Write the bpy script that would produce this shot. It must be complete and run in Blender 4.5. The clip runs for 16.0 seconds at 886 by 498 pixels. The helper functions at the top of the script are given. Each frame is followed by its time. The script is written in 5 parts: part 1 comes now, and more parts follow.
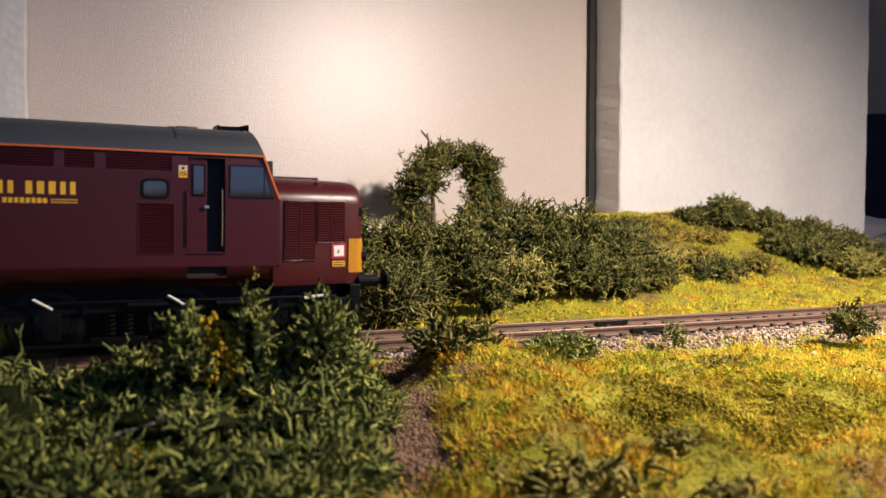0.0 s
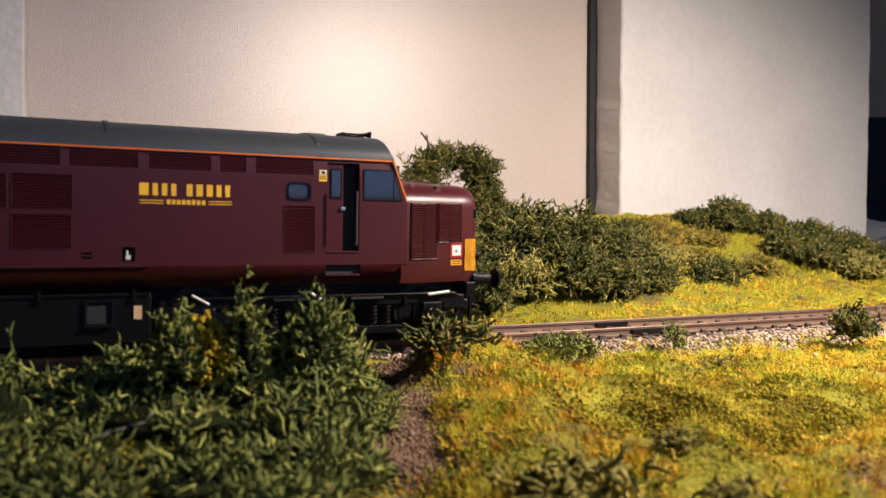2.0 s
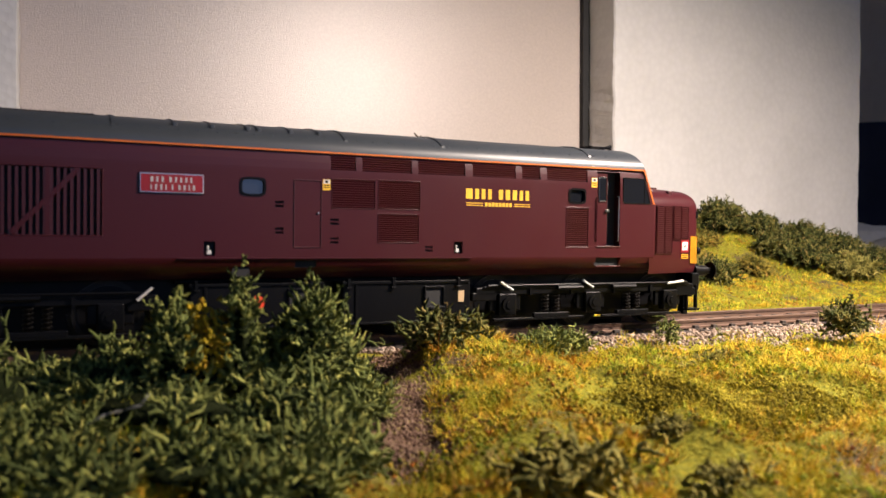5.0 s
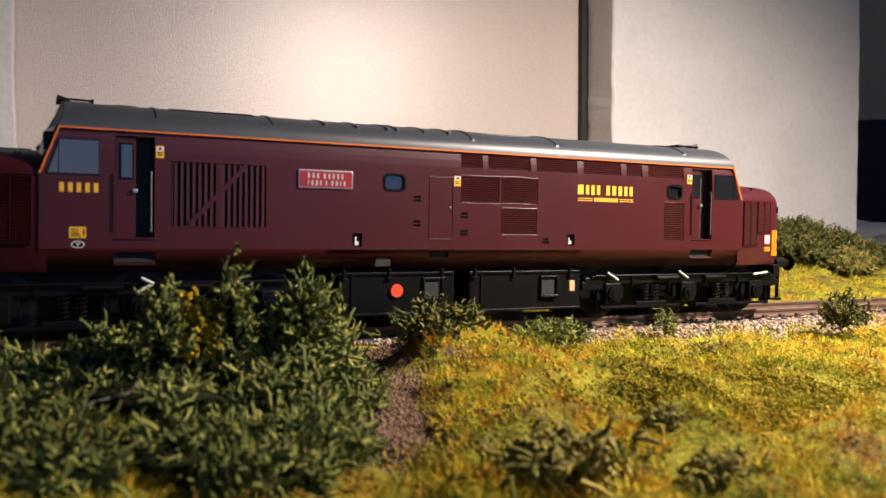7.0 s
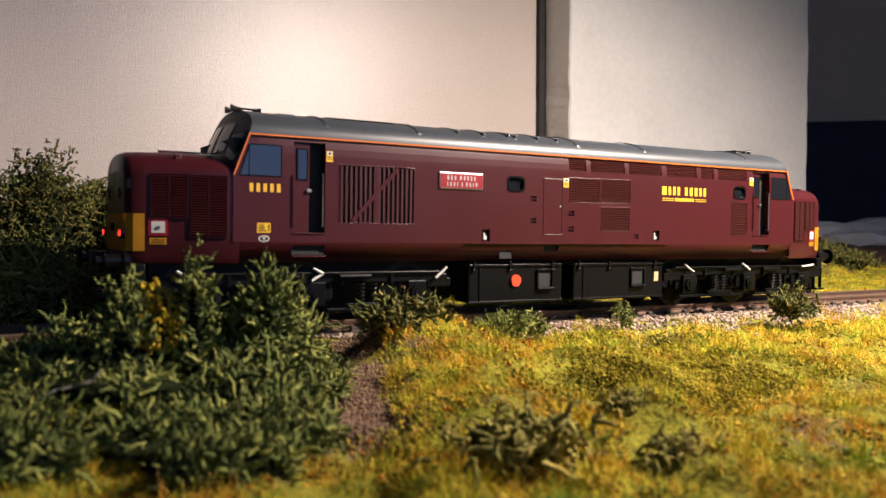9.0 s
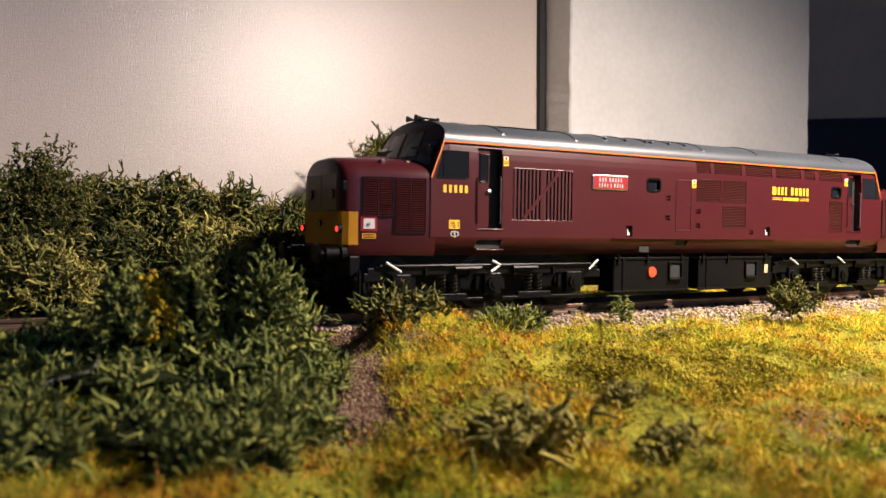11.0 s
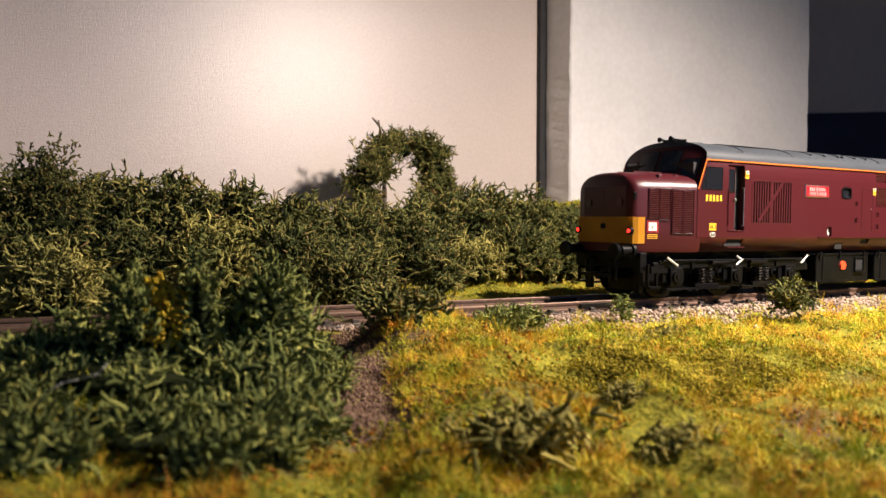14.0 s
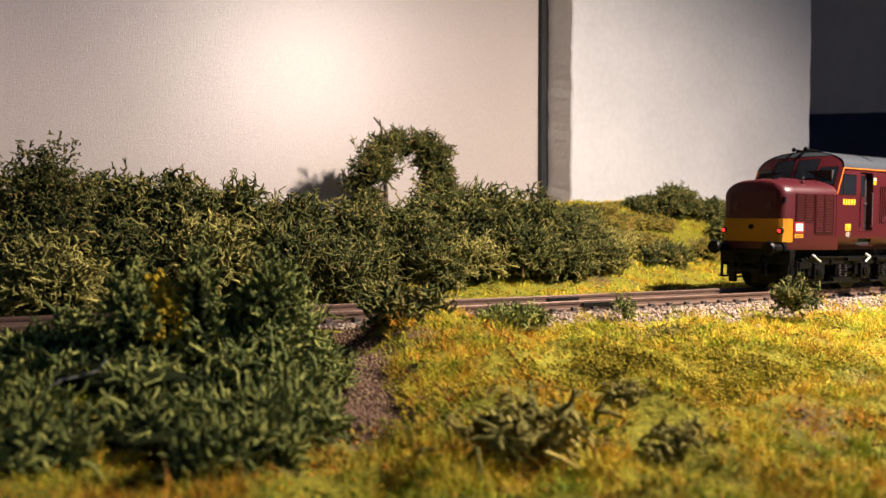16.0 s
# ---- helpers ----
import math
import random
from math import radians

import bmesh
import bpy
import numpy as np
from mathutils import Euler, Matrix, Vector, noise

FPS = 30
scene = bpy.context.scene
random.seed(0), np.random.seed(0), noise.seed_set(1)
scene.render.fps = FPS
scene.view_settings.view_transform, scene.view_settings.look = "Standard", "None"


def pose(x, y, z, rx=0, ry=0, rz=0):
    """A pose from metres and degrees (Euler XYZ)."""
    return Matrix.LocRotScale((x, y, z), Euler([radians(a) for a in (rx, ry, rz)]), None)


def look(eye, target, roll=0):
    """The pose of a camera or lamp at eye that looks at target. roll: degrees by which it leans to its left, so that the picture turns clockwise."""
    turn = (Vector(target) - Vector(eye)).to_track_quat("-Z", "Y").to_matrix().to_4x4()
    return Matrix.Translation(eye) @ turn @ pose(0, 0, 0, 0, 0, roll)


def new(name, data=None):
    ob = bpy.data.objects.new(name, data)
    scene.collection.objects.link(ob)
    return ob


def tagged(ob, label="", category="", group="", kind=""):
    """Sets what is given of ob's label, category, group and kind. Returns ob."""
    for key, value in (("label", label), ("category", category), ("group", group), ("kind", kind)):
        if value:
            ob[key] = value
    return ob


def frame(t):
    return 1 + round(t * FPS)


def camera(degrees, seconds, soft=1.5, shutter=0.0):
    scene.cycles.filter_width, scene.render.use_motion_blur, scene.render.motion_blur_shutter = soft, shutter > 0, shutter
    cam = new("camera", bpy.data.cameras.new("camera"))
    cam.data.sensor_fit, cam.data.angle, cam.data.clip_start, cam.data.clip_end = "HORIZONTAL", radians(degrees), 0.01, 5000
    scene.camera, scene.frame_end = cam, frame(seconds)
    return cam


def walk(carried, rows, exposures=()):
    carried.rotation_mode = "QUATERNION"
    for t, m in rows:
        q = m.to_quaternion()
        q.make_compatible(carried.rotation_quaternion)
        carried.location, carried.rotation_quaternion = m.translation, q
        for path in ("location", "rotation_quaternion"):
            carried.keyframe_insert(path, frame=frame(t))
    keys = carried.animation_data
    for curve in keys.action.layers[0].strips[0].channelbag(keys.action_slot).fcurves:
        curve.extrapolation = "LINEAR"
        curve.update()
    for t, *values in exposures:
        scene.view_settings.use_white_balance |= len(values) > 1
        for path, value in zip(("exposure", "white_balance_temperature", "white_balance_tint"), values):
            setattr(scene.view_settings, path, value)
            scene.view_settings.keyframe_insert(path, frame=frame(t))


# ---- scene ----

# ---- camera: a hand-held phone at a model railway, metres ----
cam = camera(56.34, 16.0)
# seconds, x, y, z, tilt, turn to the right of the track's normal
CAMERA_ROWS = [
    (0, -0.0009, -0.1986, 0.0501, -2.47, 25.81),
    (0.5, -0.0012, -0.1987, 0.0501, -2.35, 25.90),
    (1, -0.0003, -0.1978, 0.0496, -2.26, 25.84),
    (1.5, 0.0002, -0.1974, 0.0491, -2.18, 25.78),
    (2, 0.0006, -0.1973, 0.0490, -2.19, 25.73),
    (2.5, 0.0016, -0.1968, 0.0483, -2.19, 25.56),
    (3, 0.0007, -0.1974, 0.0477, -1.95, 25.75),
    (3.5, 0.0001, -0.1981, 0.0471, -1.83, 25.91),
    (4, -0.0000, -0.1982, 0.0466, -1.76, 26.07),
    (6.5, 0.0007, -0.1978, 0.0455, -1.84, 26.22),
    (7, 0.0013, -0.1973, 0.0445, -1.90, 26.24),
    (7.5, 0.0016, -0.1969, 0.0429, -1.81, 27.10),
    (8, 0.0016, -0.1971, 0.0437, -2.02, 27.92),
    (8.5, 0.0015, -0.1975, 0.0433, -2.02, 28.67),
    (9, -0.0001, -0.1986, 0.0429, -1.87, 29.12),
    (11.5, 0.0004, -0.1987, 0.0419, -2.06, 29.04),
    (12, 0.0002, -0.1987, 0.0424, -2.10, 29.11),
    (12.5, -0.0008, -0.1996, 0.0429, -2.29, 29.14),
    (13, -0.0005, -0.1997, 0.0436, -2.54, 29.07),
    (13.5, -0.0007, -0.2000, 0.0437, -2.53, 29.06),
    (14, -0.0008, -0.1998, 0.0434, -2.46, 29.07),
    (14.5, -0.0007, -0.1995, 0.0440, -2.52, 29.10),
    (15, -0.0003, -0.1990, 0.0440, -2.57, 29.00),
    (15.5, -0.0006, -0.1990, 0.0437, -2.44, 29.05),
    (16, -0.0005, -0.1988, 0.0427, -2.39, 29.01),
]
cam.data.dof.use_dof, cam.data.dof.focus_distance, cam.data.dof.aperture_fstop = True, 0.275, 38.0
walk(cam, [(t, pose(x, y, z, 90 + tilt, 0, -turn)) for t, x, y, z, tilt, turn in CAMERA_ROWS])
# seconds, place of the locomotive's middle along the track
RUN = [(0, -0.0480), (0.5, -0.0420), (1, -0.0349), (1.5, -0.0267), (2, -0.0166), (2.5, -0.0051), (3, 0.0077), (3.5, 0.0216), (4, 0.0364), (6.5, 0.0867), (7, 0.0952), (7.5, 0.1058), (8, 0.1168), (8.5, 0.1288), (9, 0.1411), (11.5, 0.2056), (12, 0.2217), (12.5, 0.2358), (13, 0.2514), (13.5, 0.2678), (14, 0.2836), (14.5, 0.3002), (15, 0.3164), (15.5, 0.3357), (16, 0.3507)]

# ---- light: one desk lamp beside the camera, and a window far behind it ----
world = bpy.data.worlds.new("world")
scene.world = world
world.use_nodes = True
sky = world.node_tree.nodes.new("ShaderNodeTexSky")
sky.sky_type, sky.sun_disc = "NISHITA", False
sky.sun_elevation, sky.sun_rotation = radians(12), radians(200)
world.node_tree.links.new(sky.outputs[0], world.node_tree.nodes["Background"].inputs[0])
world.node_tree.nodes["Background"].inputs[1].default_value = 0.03

lamp_data = bpy.data.lights.new("desk_lamp_bulb", "SPOT")
lamp_data.energy, lamp_data.color = 15.8, (1.0, 0.84, 0.73)
lamp_data.shadow_soft_size, lamp_data.spot_size, lamp_data.spot_blend = 0.009, radians(134), 0.85
LAMP = (0.296, -0.165, 0.231)
lamp = new("desk_lamp_bulb", lamp_data)
lamp.matrix_world = look(LAMP, (0.279, -0.018, 0.008))
win_data = bpy.data.lights.new("window_light", "AREA")
win_data.energy, win_data.color = 6.0, (0.15, 0.38, 1.0)
win_data.shape, win_data.size, win_data.size_y = "RECTANGLE", 1.3, 1.28
win_lamp = new("window_light", win_data)
win_lamp.matrix_world = look((0.475, -2.15, 0.75), (0.475, 0, 0.75))
scene.view_settings.exposure = 0.0

# ---- materials ----


class Mat:
    """A node material: colour by two scales of noise and by piece, grain as bump."""

    def __init__(self, name, rough=0.6, metal=0.0, spec=0.5):
        self.m = bpy.data.materials.new(name)
        self.m.use_nodes = True
        self.t = self.m.node_tree
        self.b = self.t.nodes["Principled BSDF"]
        self.b.inputs["Roughness"].default_value = rough
        self.b.inputs["Metallic"].default_value = metal
        self.b.inputs["Specular IOR Level"].default_value = spec
        self.co = self.t.nodes.new("ShaderNodeTexCoord").outputs["Object"]

    def noise(self, scale, detail=4.0, rough=0.6):
        n = self.t.nodes.new("ShaderNodeTexNoise")
        n.inputs["Scale"].default_value, n.inputs["Detail"].default_value = scale, detail
        n.inputs["Roughness"].default_value = rough
        self.t.links.new(self.co, n.inputs["Vector"])
        return n.outputs["Fac"]

    def island(self):
        return self.t.nodes.new("ShaderNodeNewGeometry").outputs["Random Per Island"]

    def each(self):
        return self.t.nodes.new("ShaderNodeObjectInfo").outputs["Random"]

    def ramp(self, fac, stops):
        r = self.t.nodes.new("ShaderNodeValToRGB")
        e = r.color_ramp.elements
        while len(e) < len(stops):
            e.new(0.5)
        for k, (p, c) in zip(e, stops):
            k.position, k.color = p, (*c, 1)
        self.t.links.new(fac, r.inputs[0])
        return r.outputs[0]

    def mix(self, a, b, fac, blend="MIX"):
        n = self.t.nodes.new("ShaderNodeMix")
        n.data_type, n.blend_type = "RGBA", blend
        for i, v in ((0, fac), (6, a), (7, b)):
            if isinstance(v, (int, float)):
                n.inputs[i].default_value = v
            elif isinstance(v, tuple):
                n.inputs[i].default_value = (*v, 1)
            else:
                self.t.links.new(v, n.inputs[i])
        return n.outputs[2]

    def math(self, op, a, b):
        n = self.t.nodes.new("ShaderNodeMath")
        n.operation = op
        for i, v in enumerate((a, b)):
            if isinstance(v, (int, float)):
                n.inputs[i].default_value = v
            else:
                self.t.links.new(v, n.inputs[i])
        return n.outputs[0]

    def colour(self, c):
        if isinstance(c, tuple):
            self.b.inputs["Base Color"].default_value = (*c, 1)
        else:
            self.t.links.new(c, self.b.inputs["Base Color"])
        return self

    def rough(self, fac, lo, hi):
        n = self.t.nodes.new("ShaderNodeMapRange")
        n.inputs[3].default_value, n.inputs[4].default_value = lo, hi
        self.t.links.new(fac, n.inputs[0])
        self.t.links.new(n.outputs[0], self.b.inputs["Roughness"])
        return self

    def bump(self, fac, dist, strength=1.0):
        n = self.t.nodes.new("ShaderNodeBump")
        n.inputs["Distance"].default_value, n.inputs["Strength"].default_value = dist, strength
        self.t.links.new(fac, n.inputs["Height"])
        self.t.links.new(n.outputs[0], self.b.inputs["Normal"])
        return self

    def glow(self, c, power):
        self.b.inputs["Emission Color"].default_value = (*c, 1)
        self.b.inputs["Emission Strength"].default_value = power
        return self


def paint(name, base, rough, scale=400, vary=0.12, bump=0.00003, metal=0.0, spec=0.5):
    m = Mat(name, rough, metal, spec)
    lo = tuple(c * (1 - vary) for c in base)
    hi = tuple(min(1, c * (1 + vary)) for c in base)
    m.colour(m.mix(m.ramp(m.noise(scale / 8, 3), [(0.3, lo), (0.7, hi)]), m.ramp(m.noise(scale * 3, 2), [(0.3, lo), (0.7, hi)]), 0.4))
    m.rough(m.noise(scale / 3, 4), rough * 0.85, min(1, rough * 1.2))
    if bump:
        m.bump(m.noise(scale * 2, 3), bump, 0.6)
    return m.m


def foliage(name, stops, rough=0.85):
    m = Mat(name, rough, 0, 0.2)
    by_piece = m.ramp(m.island(), stops)
    patches = m.ramp(m.noise(60, 3), [(0.35, (0.62, 0.66, 0.6)), (0.65, (1.25, 1.2, 1.1))])
    m.colour(m.mix(by_piece, patches, 1.0, "MULTIPLY"))
    m.bump(m.noise(2500, 2), 0.0001, 0.5)
    return m.m


MAROON = paint("maroon_paint", (0.046, 0.0060, 0.0088), 0.36, 300, 0.06, 0.00001, spec=0.32)
MAROON_DARK = paint("maroon_recess_paint", (0.044, 0.0052, 0.0080), 0.40, 300, 0.1, 0)
ROOF = paint("roof_grey_paint", (0.036, 0.042, 0.050), 0.40, 300, 0.1, 0.00001, spec=0.5)
BLACK = paint("black_plastic", (0.0036, 0.0036, 0.0042), 0.34, 500, 0.3, 0.00002, spec=0.15)
# near-black that stands in for shade in openings and on the board
SHADE_BLACK = paint("shade_black", (0.008, 0.008, 0.009), 0.7, 500, 0.3, 0)
ORANGE = paint("orange_lining", (0.55, 0.13, 0.012), 0.45, 400, 0.1, 0)
YELLOW = paint("yellow_warning_paint", (0.62, 0.30, 0.015), 0.45, 300, 0.1, 0)
GOLD = paint("yellow_lettering", (0.72, 0.42, 0.02), 0.5, 800, 0.12, 0)
RED = paint("red_enamel", (0.24, 0.008, 0.013), 0.4, 400, 0.1, 0)
DISC = paint("orange_red_paint", (0.75, 0.06, 0.015), 0.5, 400, 0.06, 0)
WHITE = paint("white_plastic", (0.58, 0.57, 0.54), 0.5, 500, 0.05, 0)
SILVER = paint("bare_metal", (0.55, 0.55, 0.54), 0.3, 600, 0.15, 0.00001, metal=1.0)
STEEL = paint("worn_rail_steel", (0.15, 0.095, 0.07), 0.45, 400, 0.3, 0.00002, metal=0.6)
RUST = paint("rusty_rail_side", (0.11, 0.062, 0.040), 0.7, 500, 0.35, 0.00005)
SLEEPER = paint("sleeper_plastic", (0.035, 0.026, 0.021), 0.7, 600, 0.4, 0.00006)
OILED = paint("oiled_wheel_steel", (0.022, 0.020, 0.018), 0.36, 500, 0.3, 0, metal=0.8)
TAN = paint("tan_wood", (0.45, 0.31, 0.17), 0.7, 400, 0.2, 0.00005)
_g = Mat("cab_glass", 0.05, 0, 0.85)
GLASS = _g.colour((0.008, 0.009, 0.012)).m
LAMP_RED = Mat("lit_tail_lamp", 0.2).colour((0.5, 0.01, 0.01)).glow((1.0, 0.03, 0.02), 3.0).m
LENS = paint("clear_lens", (0.42, 0.42, 0.42), 0.2, 400, 0.05, 0)

LICHEN = foliage("green_lichen", [(0.0, (0.026, 0.036, 0.010)), (0.35, (0.066, 0.078, 0.020)), (0.7, (0.140, 0.138, 0.034)), (0.92, (0.27, 0.225, 0.07)), (1.0, (0.21, 0.13, 0.05))])
LICHEN_NEAR = foliage("deep_green_lichen", [(0.0, (0.060, 0.078, 0.022)), (0.5, (0.150, 0.178, 0.048)), (0.85, (0.27, 0.285, 0.075)), (1.0, (0.40, 0.38, 0.10))])
LICHEN_PALE = foliage("pale_olive_lichen", [(0.0, (0.12, 0.12, 0.03)), (0.5, (0.27, 0.24, 0.065)), (1.0, (0.44, 0.38, 0.12))])
LICHEN_MOSS = foliage("mossy_olive_lichen", [(0.0, (0.09, 0.085, 0.02)), (0.5, (0.22, 0.19, 0.035)), (0.85, (0.36, 0.27, 0.05)), (1.0, (0.34, 0.18, 0.05))])
LICHEN_LOW = foliage("dull_olive_lichen", [(0.0, (0.10, 0.10, 0.025)), (0.5, (0.26, 0.225, 0.055)), (1.0, (0.42, 0.34, 0.09))])
FLOWER = foliage("yellow_flower_scatter", [(0.0, (0.36, 0.27, 0.02)), (0.6, (0.58, 0.41, 0.02)), (1.0, (0.35, 0.18, 0.02))])
# near-black for lumps inside the plants: shade between strands put into colour
SHADE_CORE = paint("lichen_shade_core", (0.014, 0.018, 0.007), 0.95, 400, 0.6, 0.0012, spec=0.02)
BARK = paint("brown_twig", (0.085, 0.062, 0.045), 0.85, 600, 0.35, 0.0001)

_m = Mat("static_grass", 0.75, 0, 0.25)
_base = _m.ramp(_m.island(), [(0.0, (0.13, 0.15, 0.015)), (0.20, (0.34, 0.33, 0.025)), (0.55, (0.62, 0.48, 0.030)), (0.82, (0.80, 0.60, 0.08)), (0.91, (0.58, 0.27, 0.05)), (1.0, (0.30, 0.11, 0.03))])
_pat = _m.ramp(_m.noise(130, 5, 0.7), [(0.30, (0.24, 0.36, 0.35)), (0.40, (0.60, 0.98, 0.7)), (0.49, (1.12, 1.14, 0.9)), (0.56, (1.18, 1.02, 0.8)), (0.61, (0.95, 0.56, 0.45)), (0.66, (0.40, 0.26, 0.26))])
_far = _m.ramp(_m.noise(28, 3, 0.6), [(0.30, (0.50, 0.44, 0.36)), (0.40, (0.85, 0.95, 0.75)), (0.52, (1.1, 1.1, 1.0)), (0.62, (1.05, 0.86, 0.8)), (0.72, (0.6, 0.45, 0.4))])
_m.colour(_m.mix(_m.mix(_base, _pat, 1.0, "MULTIPLY"), _far, 1.0, "MULTIPLY"))
GRASS = _m.m

WIRE = paint("grey_wire", (0.11, 0.11, 0.10), 0.5, 500, 0.1, 0)
PEBBLE = paint("pale_pebble", (0.74, 0.67, 0.60), 0.8, 300, 0.15, 0.0001)
_m = Mat("foam_scatter", 0.9, 0, 0.15)
_base = _m.ramp(_m.island(), [(0.0, (0.08, 0.12, 0.02)), (0.25, (0.21, 0.24, 0.025)), (0.5, (0.36, 0.33, 0.03)), (0.75, (0.48, 0.37, 0.035)), (0.85, (0.42, 0.21, 0.035)), (0.93, (0.24, 0.10, 0.03)), (1.0, (0.12, 0.07, 0.03))])
_m.colour(_m.mix(_base, _m.ramp(_m.noise(120, 4, 0.7), [(0.35, (0.5, 0.65, 0.5)), (0.5, (1.05, 1.05, 1.0)), (0.65, (1.1, 0.75, 0.6))]), 1.0, "MULTIPLY"))
_far = _m.ramp(_m.noise(28, 3, 0.6), [(0.30, (0.50, 0.44, 0.36)), (0.40, (0.85, 0.95, 0.75)), (0.52, (1.1, 1.1, 1.0)), (0.62, (1.05, 0.86, 0.8)), (0.72, (0.6, 0.45, 0.4))])
_m.colour(_m.mix(_m.b.inputs["Base Color"].links[0].from_socket, _far, 1.0, "MULTIPLY"))
SCATTER = _m.m

_m = Mat("earth_and_scatter", 0.95, 0, 0.15)
_soil = _m.ramp(_m.noise(900, 5, 0.7), [(0.3, (0.05, 0.035, 0.020)), (0.55, (0.12, 0.085, 0.045)), (0.75, (0.22, 0.16, 0.08))])
_moss = _m.ramp(_m.noise(1300, 4, 0.7), [(0.3, (0.07, 0.075, 0.012)), (0.5, (0.22, 0.21, 0.02)), (0.7, (0.38, 0.30, 0.03))])
_m.colour(_m.mix(_soil, _moss, _m.ramp(_m.noise(45, 4), [(0.34, (0, 0, 0)), (0.48, (1, 1, 1))])))
_m.bump(_m.noise(1100, 4), 0.0012, 0.9)
EARTH = _m.m

_m = Mat("olive_foam_turf", 0.95, 0, 0.1)
_m.colour(_m.ramp(_m.island(), [(0.0, (0.09, 0.08, 0.01)), (0.5, (0.27, 0.22, 0.02)), (1.0, (0.42, 0.34, 0.03))]))
TURF = _m.m
_m = Mat("brown_path_grit", 0.95, 0, 0.15)
_m.colour(_m.ramp(_m.island(), [(0.0, (0.07, 0.037, 0.026)), (0.5, (0.16, 0.095, 0.066)), (0.9, (0.24, 0.16, 0.11)), (1.0, (0.30, 0.24, 0.06))]))
GRIT = _m.m
_m = Mat("granite_ballast", 0.9, 0, 0.2)
_m.colour(_m.mix(_m.ramp(_m.island(), [(0.0, (0.17, 0.115, 0.085)), (0.4, (0.32, 0.235, 0.18)), (0.85, (0.40, 0.31, 0.245)), (1.0, (0.50, 0.42, 0.34))]), _m.ramp(_m.noise(2500, 3), [(0.3, (0.7, 0.7, 0.7)), (0.7, (1.1, 1.1, 1.1))]), 1.0, "MULTIPLY"))
BALLAST = _m.m

_m = Mat("beige_orange_peel_board", 0.33, 0, 0.62)
_m.colour(_m.mix(_m.ramp(_m.noise(6, 3), [(0.3, (0.435, 0.375, 0.335)), (0.7, (0.480, 0.416, 0.376))]), _m.ramp(_m.noise(700, 2), [(0.3, (0.93, 0.93, 0.93)), (0.7, (1.04, 1.04, 1.04))]), 1.0, "MULTIPLY"))
_m.bump(_m.noise(1200, 2, 0.5), 0.00030, 0.6)
BOARD = _m.m
_m = Mat("white_foam", 0.46, 0, 1.0)
_v = _m.t.nodes.new("ShaderNodeTexVoronoi")
_v.inputs["Scale"].default_value = 260
_m.t.links.new(_m.co, _v.inputs["Vector"])
_m.colour(_m.mix(_m.ramp(_m.noise(14, 4), [(0.3, (0.53, 0.52, 0.51)), (0.7, (0.61, 0.595, 0.585))]), _m.ramp(_v.outputs["Distance"], [(0.0, (1, 1, 1)), (1.0, (0.90, 0.90, 0.90))]), 1.0, "MULTIPLY"))
_m.bump(_m.math("ADD", _v.outputs["Distance"], _m.noise(90, 4)), 0.00035, 0.6)
FOAM = _m.m
NAVY = paint("navy_cloth", (0.012, 0.016, 0.04), 0.9, 60, 0.3, 0.001)
PAPER = paint("crumpled_white_paper", (0.6, 0.58, 0.55), 0.8, 40, 0.15, 0.004)
BROWN = paint("brown_table_cloth", (0.10, 0.055, 0.04), 0.8, 50, 0.25, 0.001)
PLASTER = paint("pale_plaster", (0.78, 0.75, 0.70), 0.9, 12, 0.08, 0.002)
CEILING = paint("white_ceiling", (0.72, 0.71, 0.69), 0.9, 12, 0.05, 0.001)
CARPET = paint("dark_floor", (0.10, 0.085, 0.07), 0.95, 60, 0.3, 0.003)
TIMBER = paint("plywood", (0.38, 0.27, 0.16), 0.7, 40, 0.2, 0.0003)

# ---- mesh helpers ----
MM = 0.001


def part(name, bm, material, parent=None, label="", smooth=False, scale=MM):
    me = bpy.data.meshes.new(name)
    if scale != 1:
        bmesh.ops.scale(bm, vec=(scale,) * 3, verts=bm.verts)
    bmesh.ops.recalc_face_normals(bm, faces=bm.faces)
    bm.to_mesh(me)
    bm.free()
    me.materials.append(material)
    if smooth:
        me.shade_smooth()
    ob = new(name, me)
    ob.parent = parent
    if label:
        tagged(ob, label)
    return ob


def box(bm, x0, x1, y0, y1, z0, z1, bevel=0.0):
    m = Matrix.Translation(((x0 + x1) / 2, (y0 + y1) / 2, (z0 + z1) / 2)) @ Matrix.Diagonal((abs(x1 - x0), abs(y1 - y0), abs(z1 - z0), 1))
    r = bmesh.ops.create_cube(bm, size=1, matrix=m)
    if bevel:
        es = list({e for v in r["verts"] for e in v.link_edges})
        bmesh.ops.bevel(bm, geom=es, offset=bevel, segments=2, profile=0.5, affect="EDGES")
    return bm


def boxes(*rows, bevel=0.0):
    bm = bmesh.new()
    for r in rows:
        box(bm, *r, bevel=bevel)
    return bm


def rod(bm, a, b, r0, r1=None, seg=8):
    a, b = Vector(a), Vector(b)
    d = b - a
    m = Matrix.Translation((a + b) / 2) @ d.to_track_quat("Z", "Y").to_matrix().to_4x4()
    bmesh.ops.create_cone(bm, cap_ends=True, segments=seg, radius1=r0, radius2=r0 if r1 is None else r1, depth=d.length, matrix=m)
    return bm


def rods(*rows, seg=8):
    bm = bmesh.new()
    for a, b, r in rows:
        rod(bm, a, b, r, seg=seg)
    return bm


